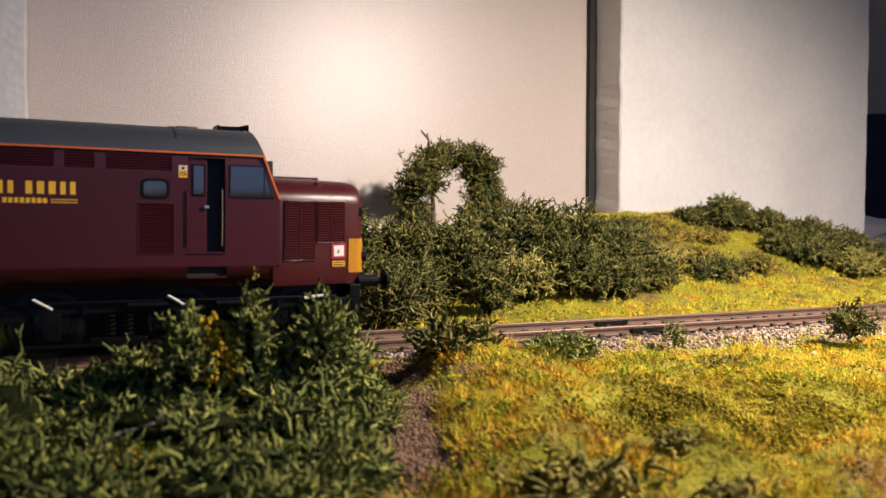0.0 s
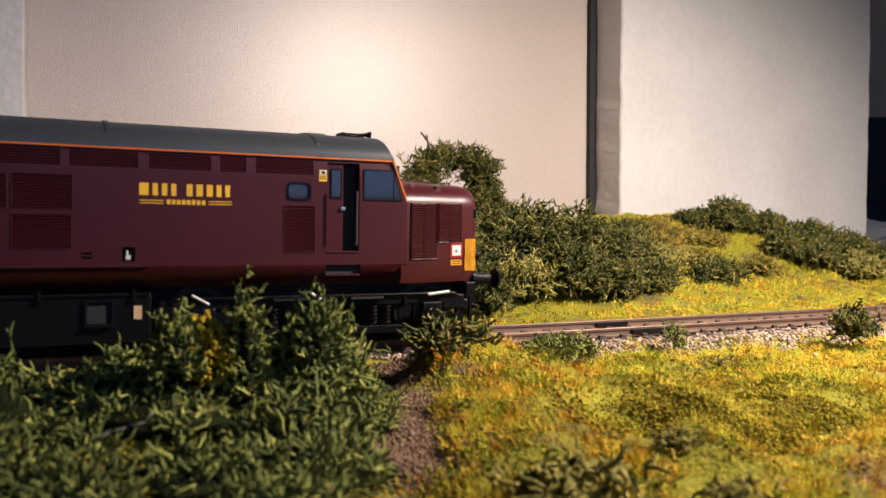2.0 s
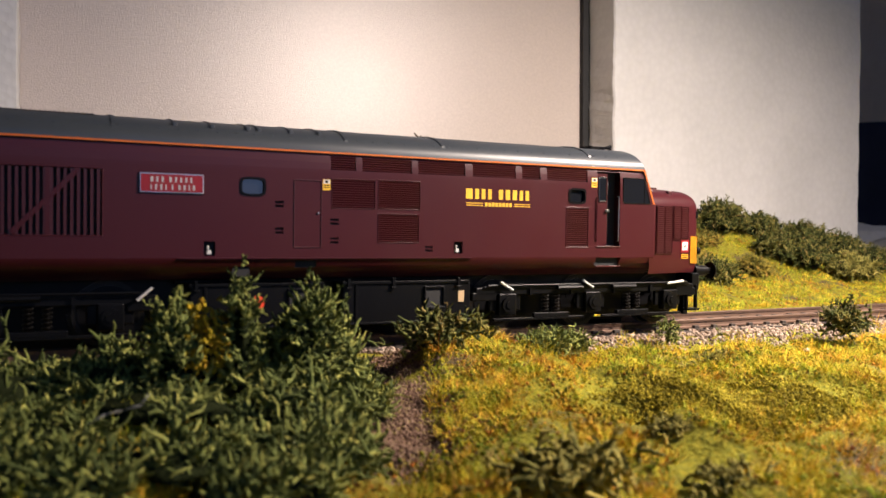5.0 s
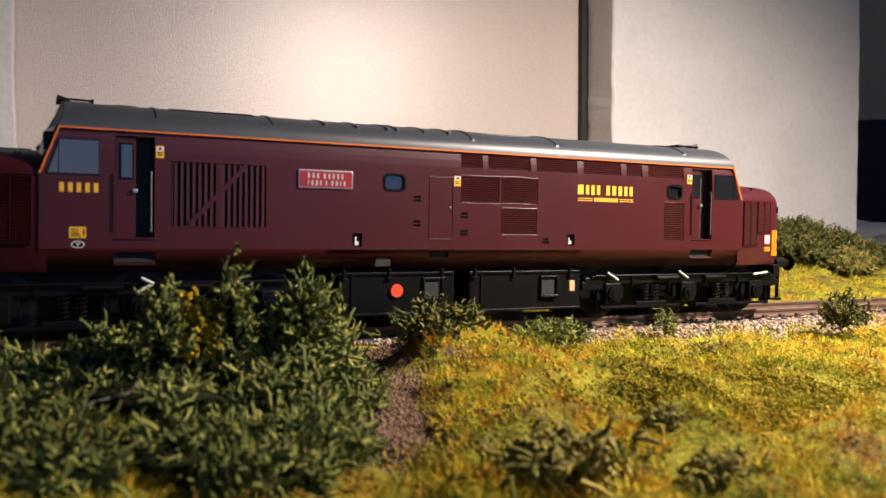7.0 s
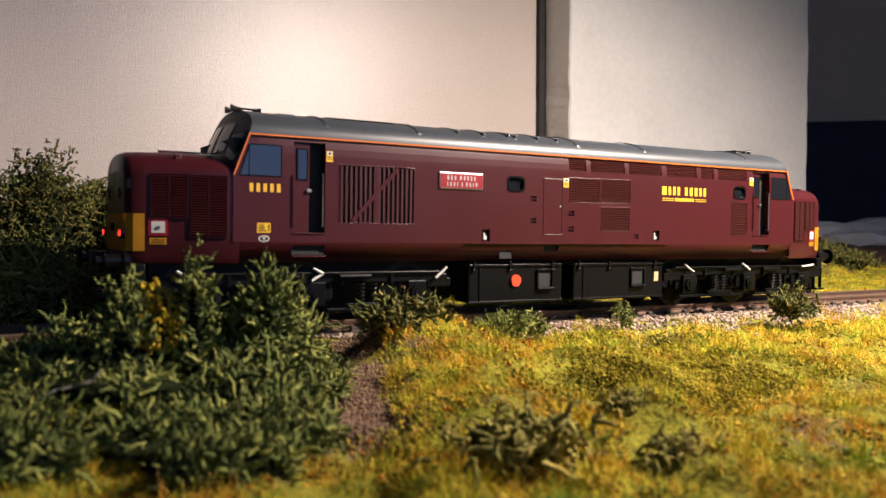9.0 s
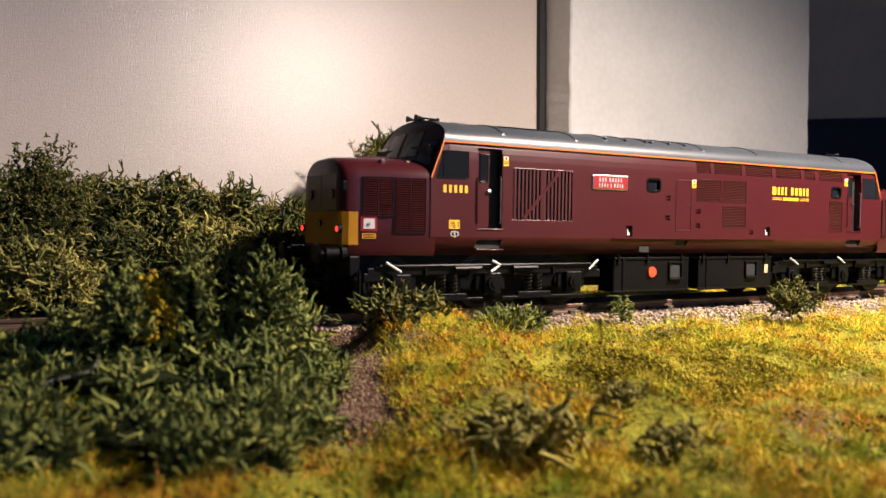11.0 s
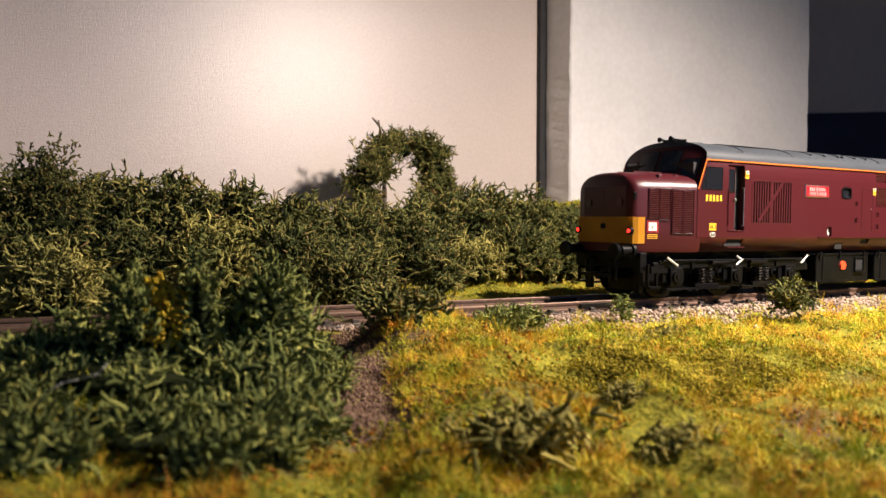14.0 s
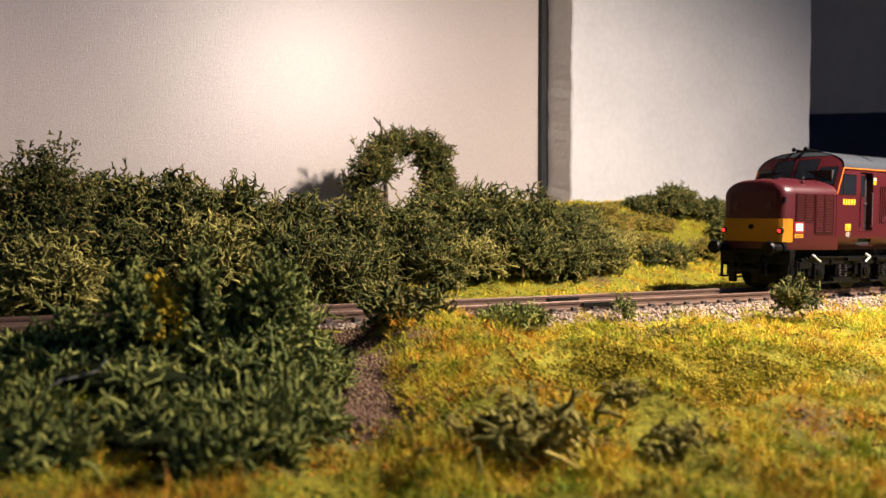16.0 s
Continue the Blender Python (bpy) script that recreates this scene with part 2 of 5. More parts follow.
def fast(name, verts, quads, material, parent=None, label="", smooth=True):
    """A mesh from arrays of vertices and four-cornered faces."""
    me = bpy.data.meshes.new(name)
    v, q = np.asarray(verts, np.float32), np.asarray(quads, np.int32)
    me.vertices.add(len(v))
    me.vertices.foreach_set("co", v.ravel())
    me.loops.add(q.size)
    me.loops.foreach_set("vertex_index", q.ravel())
    me.polygons.add(len(q))
    me.polygons.foreach_set("loop_start", np.arange(0, q.size, 4, dtype=np.int32))
    me.polygons.foreach_set("loop_total", np.full(len(q), 4, np.int32))
    me.update(calc_edges=True)
    me.validate()
    if smooth:
        me.shade_smooth()
    me.materials.append(material)
    ob = new(name, me)
    ob.parent = parent
    if label:
        tagged(ob, label)
    return ob


def empty(name, m, label, category, group="", kind=""):
    ob = new(name)
    ob.empty_display_size = 0.01
    ob.matrix_basis = m
    return tagged(ob, label, category, group, kind)


def tubes(rng, base, way, length, radius, segs=3, curl=0.5, up=0.0):
    """Curved, tapering three-sided twigs from base along way."""
    n = len(base)
    way = way / np.linalg.norm(way, axis=1, keepdims=True)
    p, rings = base.copy(), []
    for k in range(segs + 1):
        side = np.cross(way, [0.31, 0.17, 0.93])
        side /= np.linalg.norm(side, axis=1, keepdims=True) + 1e-9
        other = np.cross(way, side)
        r = (radius * (1 - 0.5 * (k / segs) ** 2))[:, None]
        ring = [p + r * (math.cos(a) * side + math.sin(a) * other) for a in (0, 2.094, 4.189)]
        rings.append(np.stack(ring, 1))
        p = p + way * (length / segs)[:, None]
        way = way + rng.normal(0, curl, (n, 3)) + np.array([0, 0, up])
        way /= np.linalg.norm(way, axis=1, keepdims=True)
    v = np.stack(rings, 1).reshape(n, -1, 3)
    q = []
    for k in range(segs):
        for j in range(3):
            q.append((3 * k + j, 3 * k + (j + 1) % 3, 3 * k + 3 + (j + 1) % 3, 3 * k + 3 + j))
    per = 3 * (segs + 1)
    quads = (np.array(q)[None] + (np.arange(n) * per)[:, None, None]).reshape(-1, 4)
    centres = np.stack([r.mean(1) for r in rings], 1)
    return v.reshape(-1, 3), quads, centres


def lichen(rng, n, centre, radii, length, radius, inner=0.45, up=0.1, curl=0.65, forks=3):
    """Forked strands that grow out of a lumpy cushion; all in metres."""
    d = rng.normal(0, 1, (n, 3))
    d /= np.linalg.norm(d, axis=1, keepdims=True)
    d[:, 2] = np.where(d[:, 2] < -0.35, -d[:, 2], d[:, 2])
    lump = np.array([noise.noise(Vector(x * 2.1) + Vector(centre) * 60) for x in d])
    fine = np.array([noise.noise(Vector(x * 5.5) + Vector(centre) * 90) for x in d])
    k = rng.uniform(inner, 0.95, n) * (1 + 0.55 * lump + 0.45 * fine)
    radii = np.asarray(radii)
    base = np.asarray(centre) + d * radii * k[:, None]
    way = d / radii * radii.mean() + rng.normal(0, 1.0, (n, 3)) + np.array([0, 0, up])
    ln = length * rng.uniform(0.55, 1.35, n)
    rd = radius * rng.uniform(0.7, 1.25, n)
    v, q, c = tubes(rng, base, way, ln, rd, 3, curl, up)
    vs, qs, off = [v], [q], len(v)
    for f in range(forks):
        at = c[:, 1 + f % 2]
        w = (c[:, 2] - c[:, 1]) / ln[:, None] * 3 + rng.normal(0, 1.1, (n, 3))
        v2, q2, _ = tubes(rng, at, w, ln * rng.uniform(0.25, 0.5, n), rd * 0.85, 2, curl, up)
        vs.append(v2)
        qs.append(q2 + off)
        off += len(v2)
    return np.concatenate(vs), np.concatenate(qs)


def sprigs(rng, n, radii, high, thick, knob):
    """Upright knobbly stems in a tuft: side twigs all along each stem; metres, from the ground up."""
    a, rho = rng.uniform(0, 6.283, n), np.sqrt(rng.uniform(0, 1, n))
    d = np.stack([np.cos(a), np.sin(a)], -1)
    base = np.stack([d[:, 0] * rho * radii[0] * 0.75, d[:, 1] * rho * radii[1] * 0.75, np.zeros(n) - 0.0005], -1)
    tall = high * (1 - 0.55 * rho ** 2) * rng.uniform(0.30, 1.12, n)
    way = np.stack([d[:, 0] * rho * 0.55, d[:, 1] * rho * 0.55, np.ones(n)], -1) + rng.normal(0, 0.16, (n, 3))
    v, q, c = tubes(rng, base, way, tall, np.full(n, thick), 7, 0.30, 0.08)
    vs, qs, off = [v], [q], len(v)
    for node in (2, 3, 4, 5, 6, 7):
        for k in range(3):
            side = rng.normal(0, 1, (n, 3)) + np.array([0.15, 0, 0.6])
            at = c[:, node] - (c[:, node] - c[:, node - 1]) * rng.uniform(0, 0.9, n)[:, None]
            ln = knob * rng.uniform(0.5, 1.5, n)
            v, q, c2 = tubes(rng, at, side, ln, thick * rng.uniform(0.75, 1.05, n), 4, 0.55, 0.12)
            vs.append(v)
            qs.append(q + off)
            off += len(v)
            # blunt little forks near the twig's end
            for j in (1, 2):
                v, q, _ = tubes(rng, c2[:, j], side / np.linalg.norm(side, axis=1, keepdims=True) + rng.normal(0, 0.8, (n, 3)), knob * rng.uniform(0.2, 0.5, n), thick * rng.uniform(0.65, 0.9, n), 2, 0.4, 0.2)
                vs.append(v)
                qs.append(q + off)
                off += len(v)
    return np.concatenate(vs), np.concatenate(qs)


def lump_mesh(centre, radii, seed, sub=3, rough=0.3):
    bm = bmesh.new()
    bmesh.ops.create_icosphere(bm, subdivisions=sub, radius=1)
    for v in bm.verts:
        k = 1 + rough * noise.noise(v.co * 2.3 + Vector((seed, 0, 0))) + 0.15 * noise.noise(v.co * 6 + Vector((0, seed, 0)))
        v.co = Vector(centre) + Vector((v.co.x * radii[0], v.co.y * radii[1], v.co.z * radii[2])) * k
    return bm


# ---- the lie of the land ----
SLOPE, RAIL_Z = 0.0165, 0.020


def rail_z(x):
    return RAIL_Z - SLOPE * x


def bend(x):
    """The track is straight at first, then curves gently away to the back."""
    return np.maximum(0.0, x) ** 2 / 16


def step01(a, b, x):
    t = np.clip((x - a) / (b - a), 0, 1)
    return t * t * (3 - 2 * t)


def hump(x, y, cx, cy, rx, ry):
    return np.exp(-(((x - cx) / rx) ** 2 + ((y - cy) / ry) ** 2))


def path_mid(y):
    """The trodden path's middle line, and how far x is from it."""
    return 0.0755 + (y + 0.021) * 0.43


def furrow(x, y):
    """How bare the ground is: 1 in the middle of two scuffed furrows across the field."""
    near = np.full_like(np.asarray(x, float), 9.0)
    for line in (((0.099, -0.038), (0.104, -0.074), (0.107, -0.104)), ((0.098, -0.070), (0.090, -0.097), (0.083, -0.111), (0.074, -0.130)), ((0.128, -0.050), (0.142, -0.078), (0.146, -0.1))):
        for (ax, ay), (bx, by) in zip(line, line[1:]):
            t = np.clip(((x - ax) * (bx - ax) + (y - ay) * (by - ay)) / ((bx - ax) ** 2 + (by - ay) ** 2), 0, 1)
            wave = 0.0022 * np.sin(y * 260 + x * 90)
            near = np.minimum(near, np.hypot(x - ax - t * (bx - ax) + wave, y - ay - t * (by - ay)))
    return np.exp(-(near / 0.0052) ** 2)


def land(x, y):
    x, y = np.asarray(x, float), np.asarray(y, float)
    base = RAIL_Z - SLOPE * x
    z = np.full_like(x, -0.0075)
    # track bed
    off = y - bend(x)
    bed = 1 - step01(0.0175, 0.026, np.abs(off))
    z = z * (1 - bed) + bed * (-0.0035)
    # front: a mossy mound beside the path, the field to the right
    front = step01(0.014, 0.026, -off)
    z = z + front * (0.0078 * hump(x, y, 0.088, -0.036, 0.020, 0.020) + 0.005 * hump(x, y, 0.088, -0.022, 0.016, 0.007) + 0.004 * hump(x, y, 0.085, -0.075, 0.025, 0.03)
                     + 0.003 * hump(x, y, 0.14, -0.06, 0.05, 0.04) + 0.004 * hump(x, y, 0.01, -0.055, 0.04, 0.03))
    away = x - path_mid(y)
    trench = np.exp(-(away / 0.0085) ** 4) * step01(0.012, 0.03, -y)
    z = z - 0.0034 * trench
    # back: a bank that climbs to the right
    back = step01(0.02, 0.05, off)
    z = z + back * (0.004 * step01(0.05, 0.2, y) + 0.006 * hump(x, y, 0.22, 0.12, 0.08, 0.04))
    z = z + back * 0.014 * step01(0.12, 0.2, y) * step01(0.2, 0.3, x) * (1 - step01(0.48, 0.58, x))
    z = z + back * (0.020 * hump(x, y, 0.365, 0.19, 0.085, 0.06) + 0.016 * hump(x, y, 0.27, 0.18, 0.06, 0.06) + 0.016 * hump(x, y, 0.44, 0.24, 0.10, 0.05) + 0.012 * hump(x, y, 0.10, 0.16, 0.12, 0.06))
    rough = step01(0.022, 0.034, np.abs(off))
    z = z - 0.0030 * furrow(x, y)
    z = z + front * rough * (0.0016 * np.sin(x * 92 + y * 41 + 0.7) * np.sin(y * 104 - x * 38) + 0.0009 * np.sin(x * 205 - y * 150))
    z = z + rough * (0.0011 * np.sin(x * 150 + y * 70) * np.sin(y * 190 - x * 45) + 0.0008 * np.sin(x * 310 - y * 120 + 1) * np.sin(y * 330 + x * 90))
    return base + z


def soft_noise(x, y, scale):
    return np.array([noise.noise(Vector((a * scale, b * scale, 0.3))) for a, b in zip(np.ravel(x), np.ravel(y))]).reshape(np.shape(x))


# ---- structure: ground, board behind, foam, room ----


def ground():
    xs = np.linspace(-0.45, 0.80, 420)
    ys = np.linspace(-0.30, 0.262, 230)
    gx, gy = np.meshgrid(xs, ys)
    off = np.abs(gy - bend(gx)) > 0.018
    gz = land(gx, gy) + np.where(off, 1, 0.15) * (0.0011 * soft_noise(gx, gy, 90) + 0.0006 * soft_noise(gx, gy, 300))
    v = np.stack([gx, gy, gz], -1).reshape(-1, 3)
    i = np.arange(len(xs) * len(ys)).reshape(len(ys), len(xs))
    q = np.stack([i[:-1, :-1], i[:-1, 1:], i[1:, 1:], i[1:, :-1]], -1).reshape(-1, 4)
    # a skirt down to the board below
    n = len(v)
    rim = np.concatenate([i[0], i[1:, -1], i[-1, ::-1][1:], i[::-1, 0][1:-1]])
    low = v[rim].copy()
    low[:, 2] = -0.02
    k = np.arange(len(rim))
    k2 = (k + 1) % len(rim)
    q = np.concatenate([q, np.stack([rim[k], n + k, n + k2, rim[k2]], -1)])
    return tagged(fast("ground", np.concatenate([v, low]), q, EARTH), "scenic ground of brown earth with yellow-green scatter", "ground", kind="structure")


def slab(name, x0, x1, y0, y1, z0, z1, material, label, category, bevel=0.0, kind="structure"):
    ob = part(name, boxes((x0, x1, y0, y1, z0, z1), bevel=bevel), material, scale=1)
    return tagged(ob, label, category, kind=kind)


def foam_block(x0, x1, y0, y1, z1, seed, label):
    """Cut foam with uneven, chipped edges."""
    bm = boxes((x0, x1, y0, y1, -0.02, z1))
    bmesh.ops.subdivide_edges(bm, edges=[e for e in bm.edges if abs((e.verts[0].co - e.verts[1].co).z) > 0.1], cuts=90, use_grid_fill=True)
    bmesh.ops.bevel(bm, geom=[e for e in bm.edges if len(e.link_faces) == 2 and e.calc_face_angle(0) > 1], offset=0.0010, segments=1, affect="EDGES")
    for v in bm.verts:
        n = noise.noise(v.co * 55 + Vector((seed, 0, 0))) * 0.0009 + noise.noise(v.co * 190 + Vector((0, seed, 0))) * 0.0005
        chip = max(0, noise.noise(Vector((seed, 0, v.co.z * 38))) - 0.42) * 0.006
        v.co.x += n + (chip if v.co.x < (x0 + x1) / 2 else -chip)
    return tagged(part("foam_block", bm, FOAM, scale=1), label, "foam block")


ground()
slab("baseboard", -0.50, 0.80, -0.33, 0.268, -0.045, -0.0205, TIMBER, "plywood board under the model landscape", "baseboard")
slab("wall_back_board", -0.60, 0.56, 0.2625, 0.288, -0.045, 0.95, BOARD, "glossy beige board with orange-peel finish behind the layout", "wall")
foam_block(0.333, 0.566, 0.231, 0.2578, 0.48, 3.0, "white foam slab with chipped edge against the board")
foam_block(-0.30, -0.006, 0.222, 0.262, 0.48, 8.0, "white foam slab with rough face against the board")
# an added black slab stands in for the foam's cast shadow
slab("foam_shadow_strip", 0.3286, 0.3368, 0.2582, 0.2622, -0.02, 0.50, SHADE_BLACK, "black strip in place of the foam slab's shadow on the beige board", "trim")
# the room
slab("floor", -2.2, 2.6, -2.2, 2.2, -0.80, -0.75, CARPET, "dark carpeted room floor", "floor")
slab("tabletop", -0.75, 1.15, -0.55, 1.0, -0.085, -0.0455, BROWN, "brown cloth-covered table under the layout", "table")
for tx, ty in ((-0.7, -0.5), (1.1, -0.5), (-0.7, 0.95), (1.1, 0.95)):
    slab("table_leg", tx - 0.03, tx + 0.03, ty - 0.03, ty + 0.03, -0.75, -0.085, TIMBER, "square wooden table leg", "table leg")
slab("wall_north", -2.2, 2.6, 2.2, 2.3, -0.8, 1.65, PLASTER, "grey plastered room wall in shade", "wall")
slab("wall_east", 2.6, 2.7, -2.2, 2.2, -0.8, 1.65, PLASTER, "grey plastered room wall in shade", "wall")
slab("wall_west", -2.3, -2.2, -2.2, 2.2, -0.8, 1.65, PLASTER, "grey plastered room wall", "wall")
slab("ceiling", -2.3, 2.7, -2.3, 2.3, 1.65, 1.7, CEILING, "white painted ceiling", "ceiling")
# the wall behind the camera has a window
for wx0, wx1, wz0, wz1 in ((-2.2, -0.2, -0.8, 1.65), (1.15, 2.6, -0.8, 1.65), (-0.2, 1.15, -0.8, 0.1), (-0.2, 1.15, 1.4, 1.65)):
    slab("wall_south", wx0, wx1, -2.3, -2.2, wz0, wz1, PLASTER, "grey plastered room wall around the window", "wall")
# dark furniture and clutter past the foam
sofa = empty("sofa", pose(1.62, 0.92, -0.0455, 0, 0, -42), "dark navy cloth sofa back beyond the table", "sofa")


def clutter():
    bm = boxes((-0.55, 0.55, -0.06, 0.10, -0.70, 0.30), bevel=0.03)
    part("backrest", bm, NAVY, sofa, scale=1, smooth=True)
    bm = boxes((-0.55, 0.55, -0.40, -0.06, -0.70, -0.35), bevel=0.04)
    part("seat", bm, NAVY, sofa, scale=1, smooth=True)
    bm = lump_mesh((0, 0, 0.04), (0.22, 0.07, 0.047), 4.0, 4, 0.7)
    ob = part("crumpled_paper", bm, PAPER, scale=1)
    ob.matrix_basis = pose(0.95, 0.46, -0.0475, 0, 0, -35)
    tagged(ob, "crumpled white paper lying on the table", "paper")
    bm = lump_mesh((0, 0, 0.0), (0.10, 0.08, 0.034), 7.0, 4, 0.1)
    ob = part("cushion", bm, BROWN, scale=1, smooth=True)
    ob.matrix_basis = pose(0.80, 0.36, -0.0145, 0, 0, -35)
    tagged(ob, "rounded brown cushion on the table", "cushion")


clutter()

# ---- grass, ballast and grit ----


def blades(rng, x, y, height, width, lean=0.7):
    n = len(x)
    z = land(x, y) - 0.0003
    b = np.stack([x, y, z], -1)
    a = rng.uniform(0, 6.283, n)
    side = np.stack([np.cos(a), np.sin(a), np.zeros(n)], -1) * (width / 2)[:, None]
    tilt = rng.normal(0, lean, (n, 3)) * np.array([1, 1, 0]) + np.array([0, 0, 1])
    tilt /= np.linalg.norm(tilt, axis=1, keepdims=True)
    mid = b + tilt * (height * 0.55)[:, None]
    tip = mid + (tilt + rng.normal(0, 0.35, (n, 3))) * (height * 0.5)[:, None]
    v = np.stack([b - side, b + side, mid + side * 0.8, mid - side * 0.8, tip + side * 0.25, tip - side * 0.25], 1).reshape(-1, 3)
    k = np.arange(n)[:, None] * 6
    q = np.concatenate([k + np.array([[0, 1, 2, 3]]), k + np.array([[3, 2, 4, 5]])], 1).reshape(-1, 4)
    return v, q


def grass():
    rng = np.random.default_rng(5)
    n = 400000
    x = rng.uniform(-0.06, 0.36, n)
    y = rng.uniform(-0.155, -0.018, n)
    # nearer ground is covered more densely
    keep = (np.abs(x - path_mid(y)) > 0.0068 + 0.005 * soft_noise(x, y, 130)) | (y < -0.088)
    keep &= (y < -0.023) | (soft_noise(x, y, 110) > 0.05)
    keep &= (soft_noise(x, y, 75) > -0.45) & (soft_noise(x * 0.6 + y * 0.5, y * 1.3 - x * 0.5, 95) > -0.36)
    keep &= furrow(x, y) < 0.36 + 0.45 * soft_noise(x, y, 210)
    keep &= (x - 0.0 < 1.6 * (y + 0.198) + 0.06) & (x > -0.45 * (y + 0.198) - 0.03)
    x, y = x[keep], y[keep]
    y = y + bend(x) * step01(-0.08, -0.03, y)
    k = len(x)
    v, q = blades(rng, x, y, rng.uniform(0.0009, 0.0028, k) * np.clip(0.85 + 1.3 * soft_noise(x, y, 230), 0.25, 1.9), rng.uniform(0.00011, 0.00022, k), 1.1)
    # long fibres that lie flat over the rest
    m = rng.permutation(k)[:26000]
    m = m[soft_noise(x[m], y[m], 60) > -0.1]
    v2, q2 = blades(rng, x[m], y[m], rng.uniform(0.002, 0.0042, len(m)), rng.uniform(0.00009, 0.00016, len(m)), 2.2)
    v2[:, 2] += 0.0006
    q, v = np.concatenate([q, q2 + len(v)]), np.concatenate([v, v2])
    tagged(fast("grass", v, q, GRASS, smooth=False), "yellow-green static grass with orange flecks on the field", "grass", kind="stuff")
    n = 150000
    x = rng.uniform(0.02, 0.62, n)
    y = rng.uniform(0.024, 0.23, n)
    keep = (soft_noise(x, y, 60) > -0.3) & ((y > 0.03) | (soft_noise(x, y, 120) > 0.1))
    x, y = x[keep], y[keep]
    y = y + bend(x) * (1 - step01(0.03, 0.09, y))
    k = len(x)
    v, q = blades(rng, x, y, rng.uniform(0.0009, 0.0026, k), rng.uniform(0.00018, 0.00032, k), 1.0)
    tagged(fast("grass_bank", v, q, GRASS, smooth=False), "yellow-green static grass on the bank behind the track", "grass", kind="stuff")


def stones(name, rng, x, y, lift, size, material, label, category):
    """Small angular stones, each an uneven eight-cornered lump."""
    n = len(x)
    c = np.array([[a, b, d] for a in (-1, 1) for b in (-1, 1) for d in (-1, 1)]) * 0.5
    f = np.array([[0, 1, 3, 2], [4, 6, 7, 5], [0, 4, 5, 1], [2, 3, 7, 6], [0, 2, 6, 4], [1, 5, 7, 3]])
    corners = c[None] * rng.uniform(0.6, 1.15, (n, 8, 3)) * (size * rng.uniform(0.6, 1.3, n))[:, None, None]
    a, b = rng.uniform(0, 6.28, n), rng.uniform(-0.7, 0.7, n)
    ca, sa, cb, sb = np.cos(a), np.sin(a), np.cos(b), np.sin(b)
    x1 = corners[..., 0] * cb[:, None] - corners[..., 2] * sb[:, None]
    z1 = corners[..., 0] * sb[:, None] + corners[..., 2] * cb[:, None]
    x2 = x1 * ca[:, None] - corners[..., 1] * sa[:, None]
    y2 = x1 * sa[:, None] + corners[..., 1] * ca[:, None]
    v = np.stack([x2 + x[:, None], y2 + y[:, None], z1 + (land(x, y) + lift)[:, None]], -1).reshape(-1, 3)
    q = (f[None] + (np.arange(n) * 8)[:, None, None]).reshape(-1, 4)
    return tagged(fast(name, v, q, material, smooth=False), label, category, kind="stuff")


def loose_ground():
    rng = np.random.default_rng(11)
    n = 52000
    x, y = rng.uniform(-0.05, 0.33, n), rng.uniform(-0.15, -0.021, n)
    keep = (x < 1.55 * (y + 0.198) + 0.05) & (x > -0.4 * (y + 0.198) - 0.03) & (soft_noise(x, y, 160) > -0.25)
    keep &= (np.abs(x - path_mid(y)) > 0.0075) | (y < -0.086)
    keep &= furrow(x, y) < 0.36 + 0.45 * soft_noise(x, y, 210)
    x, y = x[keep], y[keep]
    stones("moss_scatter", rng, x, y, rng.uniform(0.0, 0.0010, len(x)), 0.00042, SCATTER, "crumbled yellow, green and rust foam scatter on the field", "moss")
    # a patch of olive foam turf in the field
    n = 20000
    x, y = rng.normal(0.118, 0.013, n), rng.normal(-0.084, 0.007, n)
    keep = soft_noise(x, y, 140) > -0.2
    x, y = x[keep], y[keep]
    stones("moss_turf", rng, x, y, rng.uniform(0.0002, 0.0018, len(x)), 0.00036, TURF, "patch of crumbly olive-green foam turf", "moss")
    n = 24000
    x, y = rng.uniform(0.04, 0.55, n), rng.uniform(0.028, 0.2, n)
    keep = soft_noise(x, y, 110) > 0.0
    stones("moss_scatter_bank", rng, x[keep], y[keep], rng.uniform(0.0, 0.0012, int(keep.sum())), 0.00055, SCATTER, "crumbled yellow and green foam scatter on the bank", "moss")
    n = 62000
    x, y = rng.uniform(0.0, 0.70, n), rng.uniform(-0.029, 0.029, n)
    keep = (np.abs(y) < 0.0245 + 0.004 * soft_noise(x, y, 90))
    keep &= (y > -0.0165) | (x > 0.108)
    keep &= ~((np.abs(np.abs(y) - 0.00825) < 0.0016))
    x, y = x[keep], y[keep]
    y = y + bend(x)
    stones("ballast", rng, x, y, 0.0002 + rng.uniform(-0.0003, 0.0004, len(x)), 0.00072, BALLAST, "pale pinkish-grey granite ballast along the track", "ballast")
    n = 13000
    y = rng.uniform(-0.092, -0.02, n)
    x = path_mid(y) + rng.normal(0, 0.0050, n)
    stones("path_grit", rng, x, y, rng.uniform(-0.0002, 0.0003, n), 0.00044, GRIT, "brown earth grit on a trodden path", "path")
    for px, py, s in ((0.0635, -0.0345, 0.0036), (0.098, -0.018, 0.0022), (0.196, -0.034, 0.0020)):
        bm = lump_mesh((0, 0, 0.3 * s), (s / 2, s / 2, s / 2.4), px * 900, 2, 0.4)
        ob = part("pebble", bm, PEBBLE, scale=1)
        ob.matrix_basis = pose(px, py, float(land(px, py)) + 0.0008)
        tagged(ob, "pale rounded pebble lying beside the path", "pebble", "pebbles")


# ---- track ----


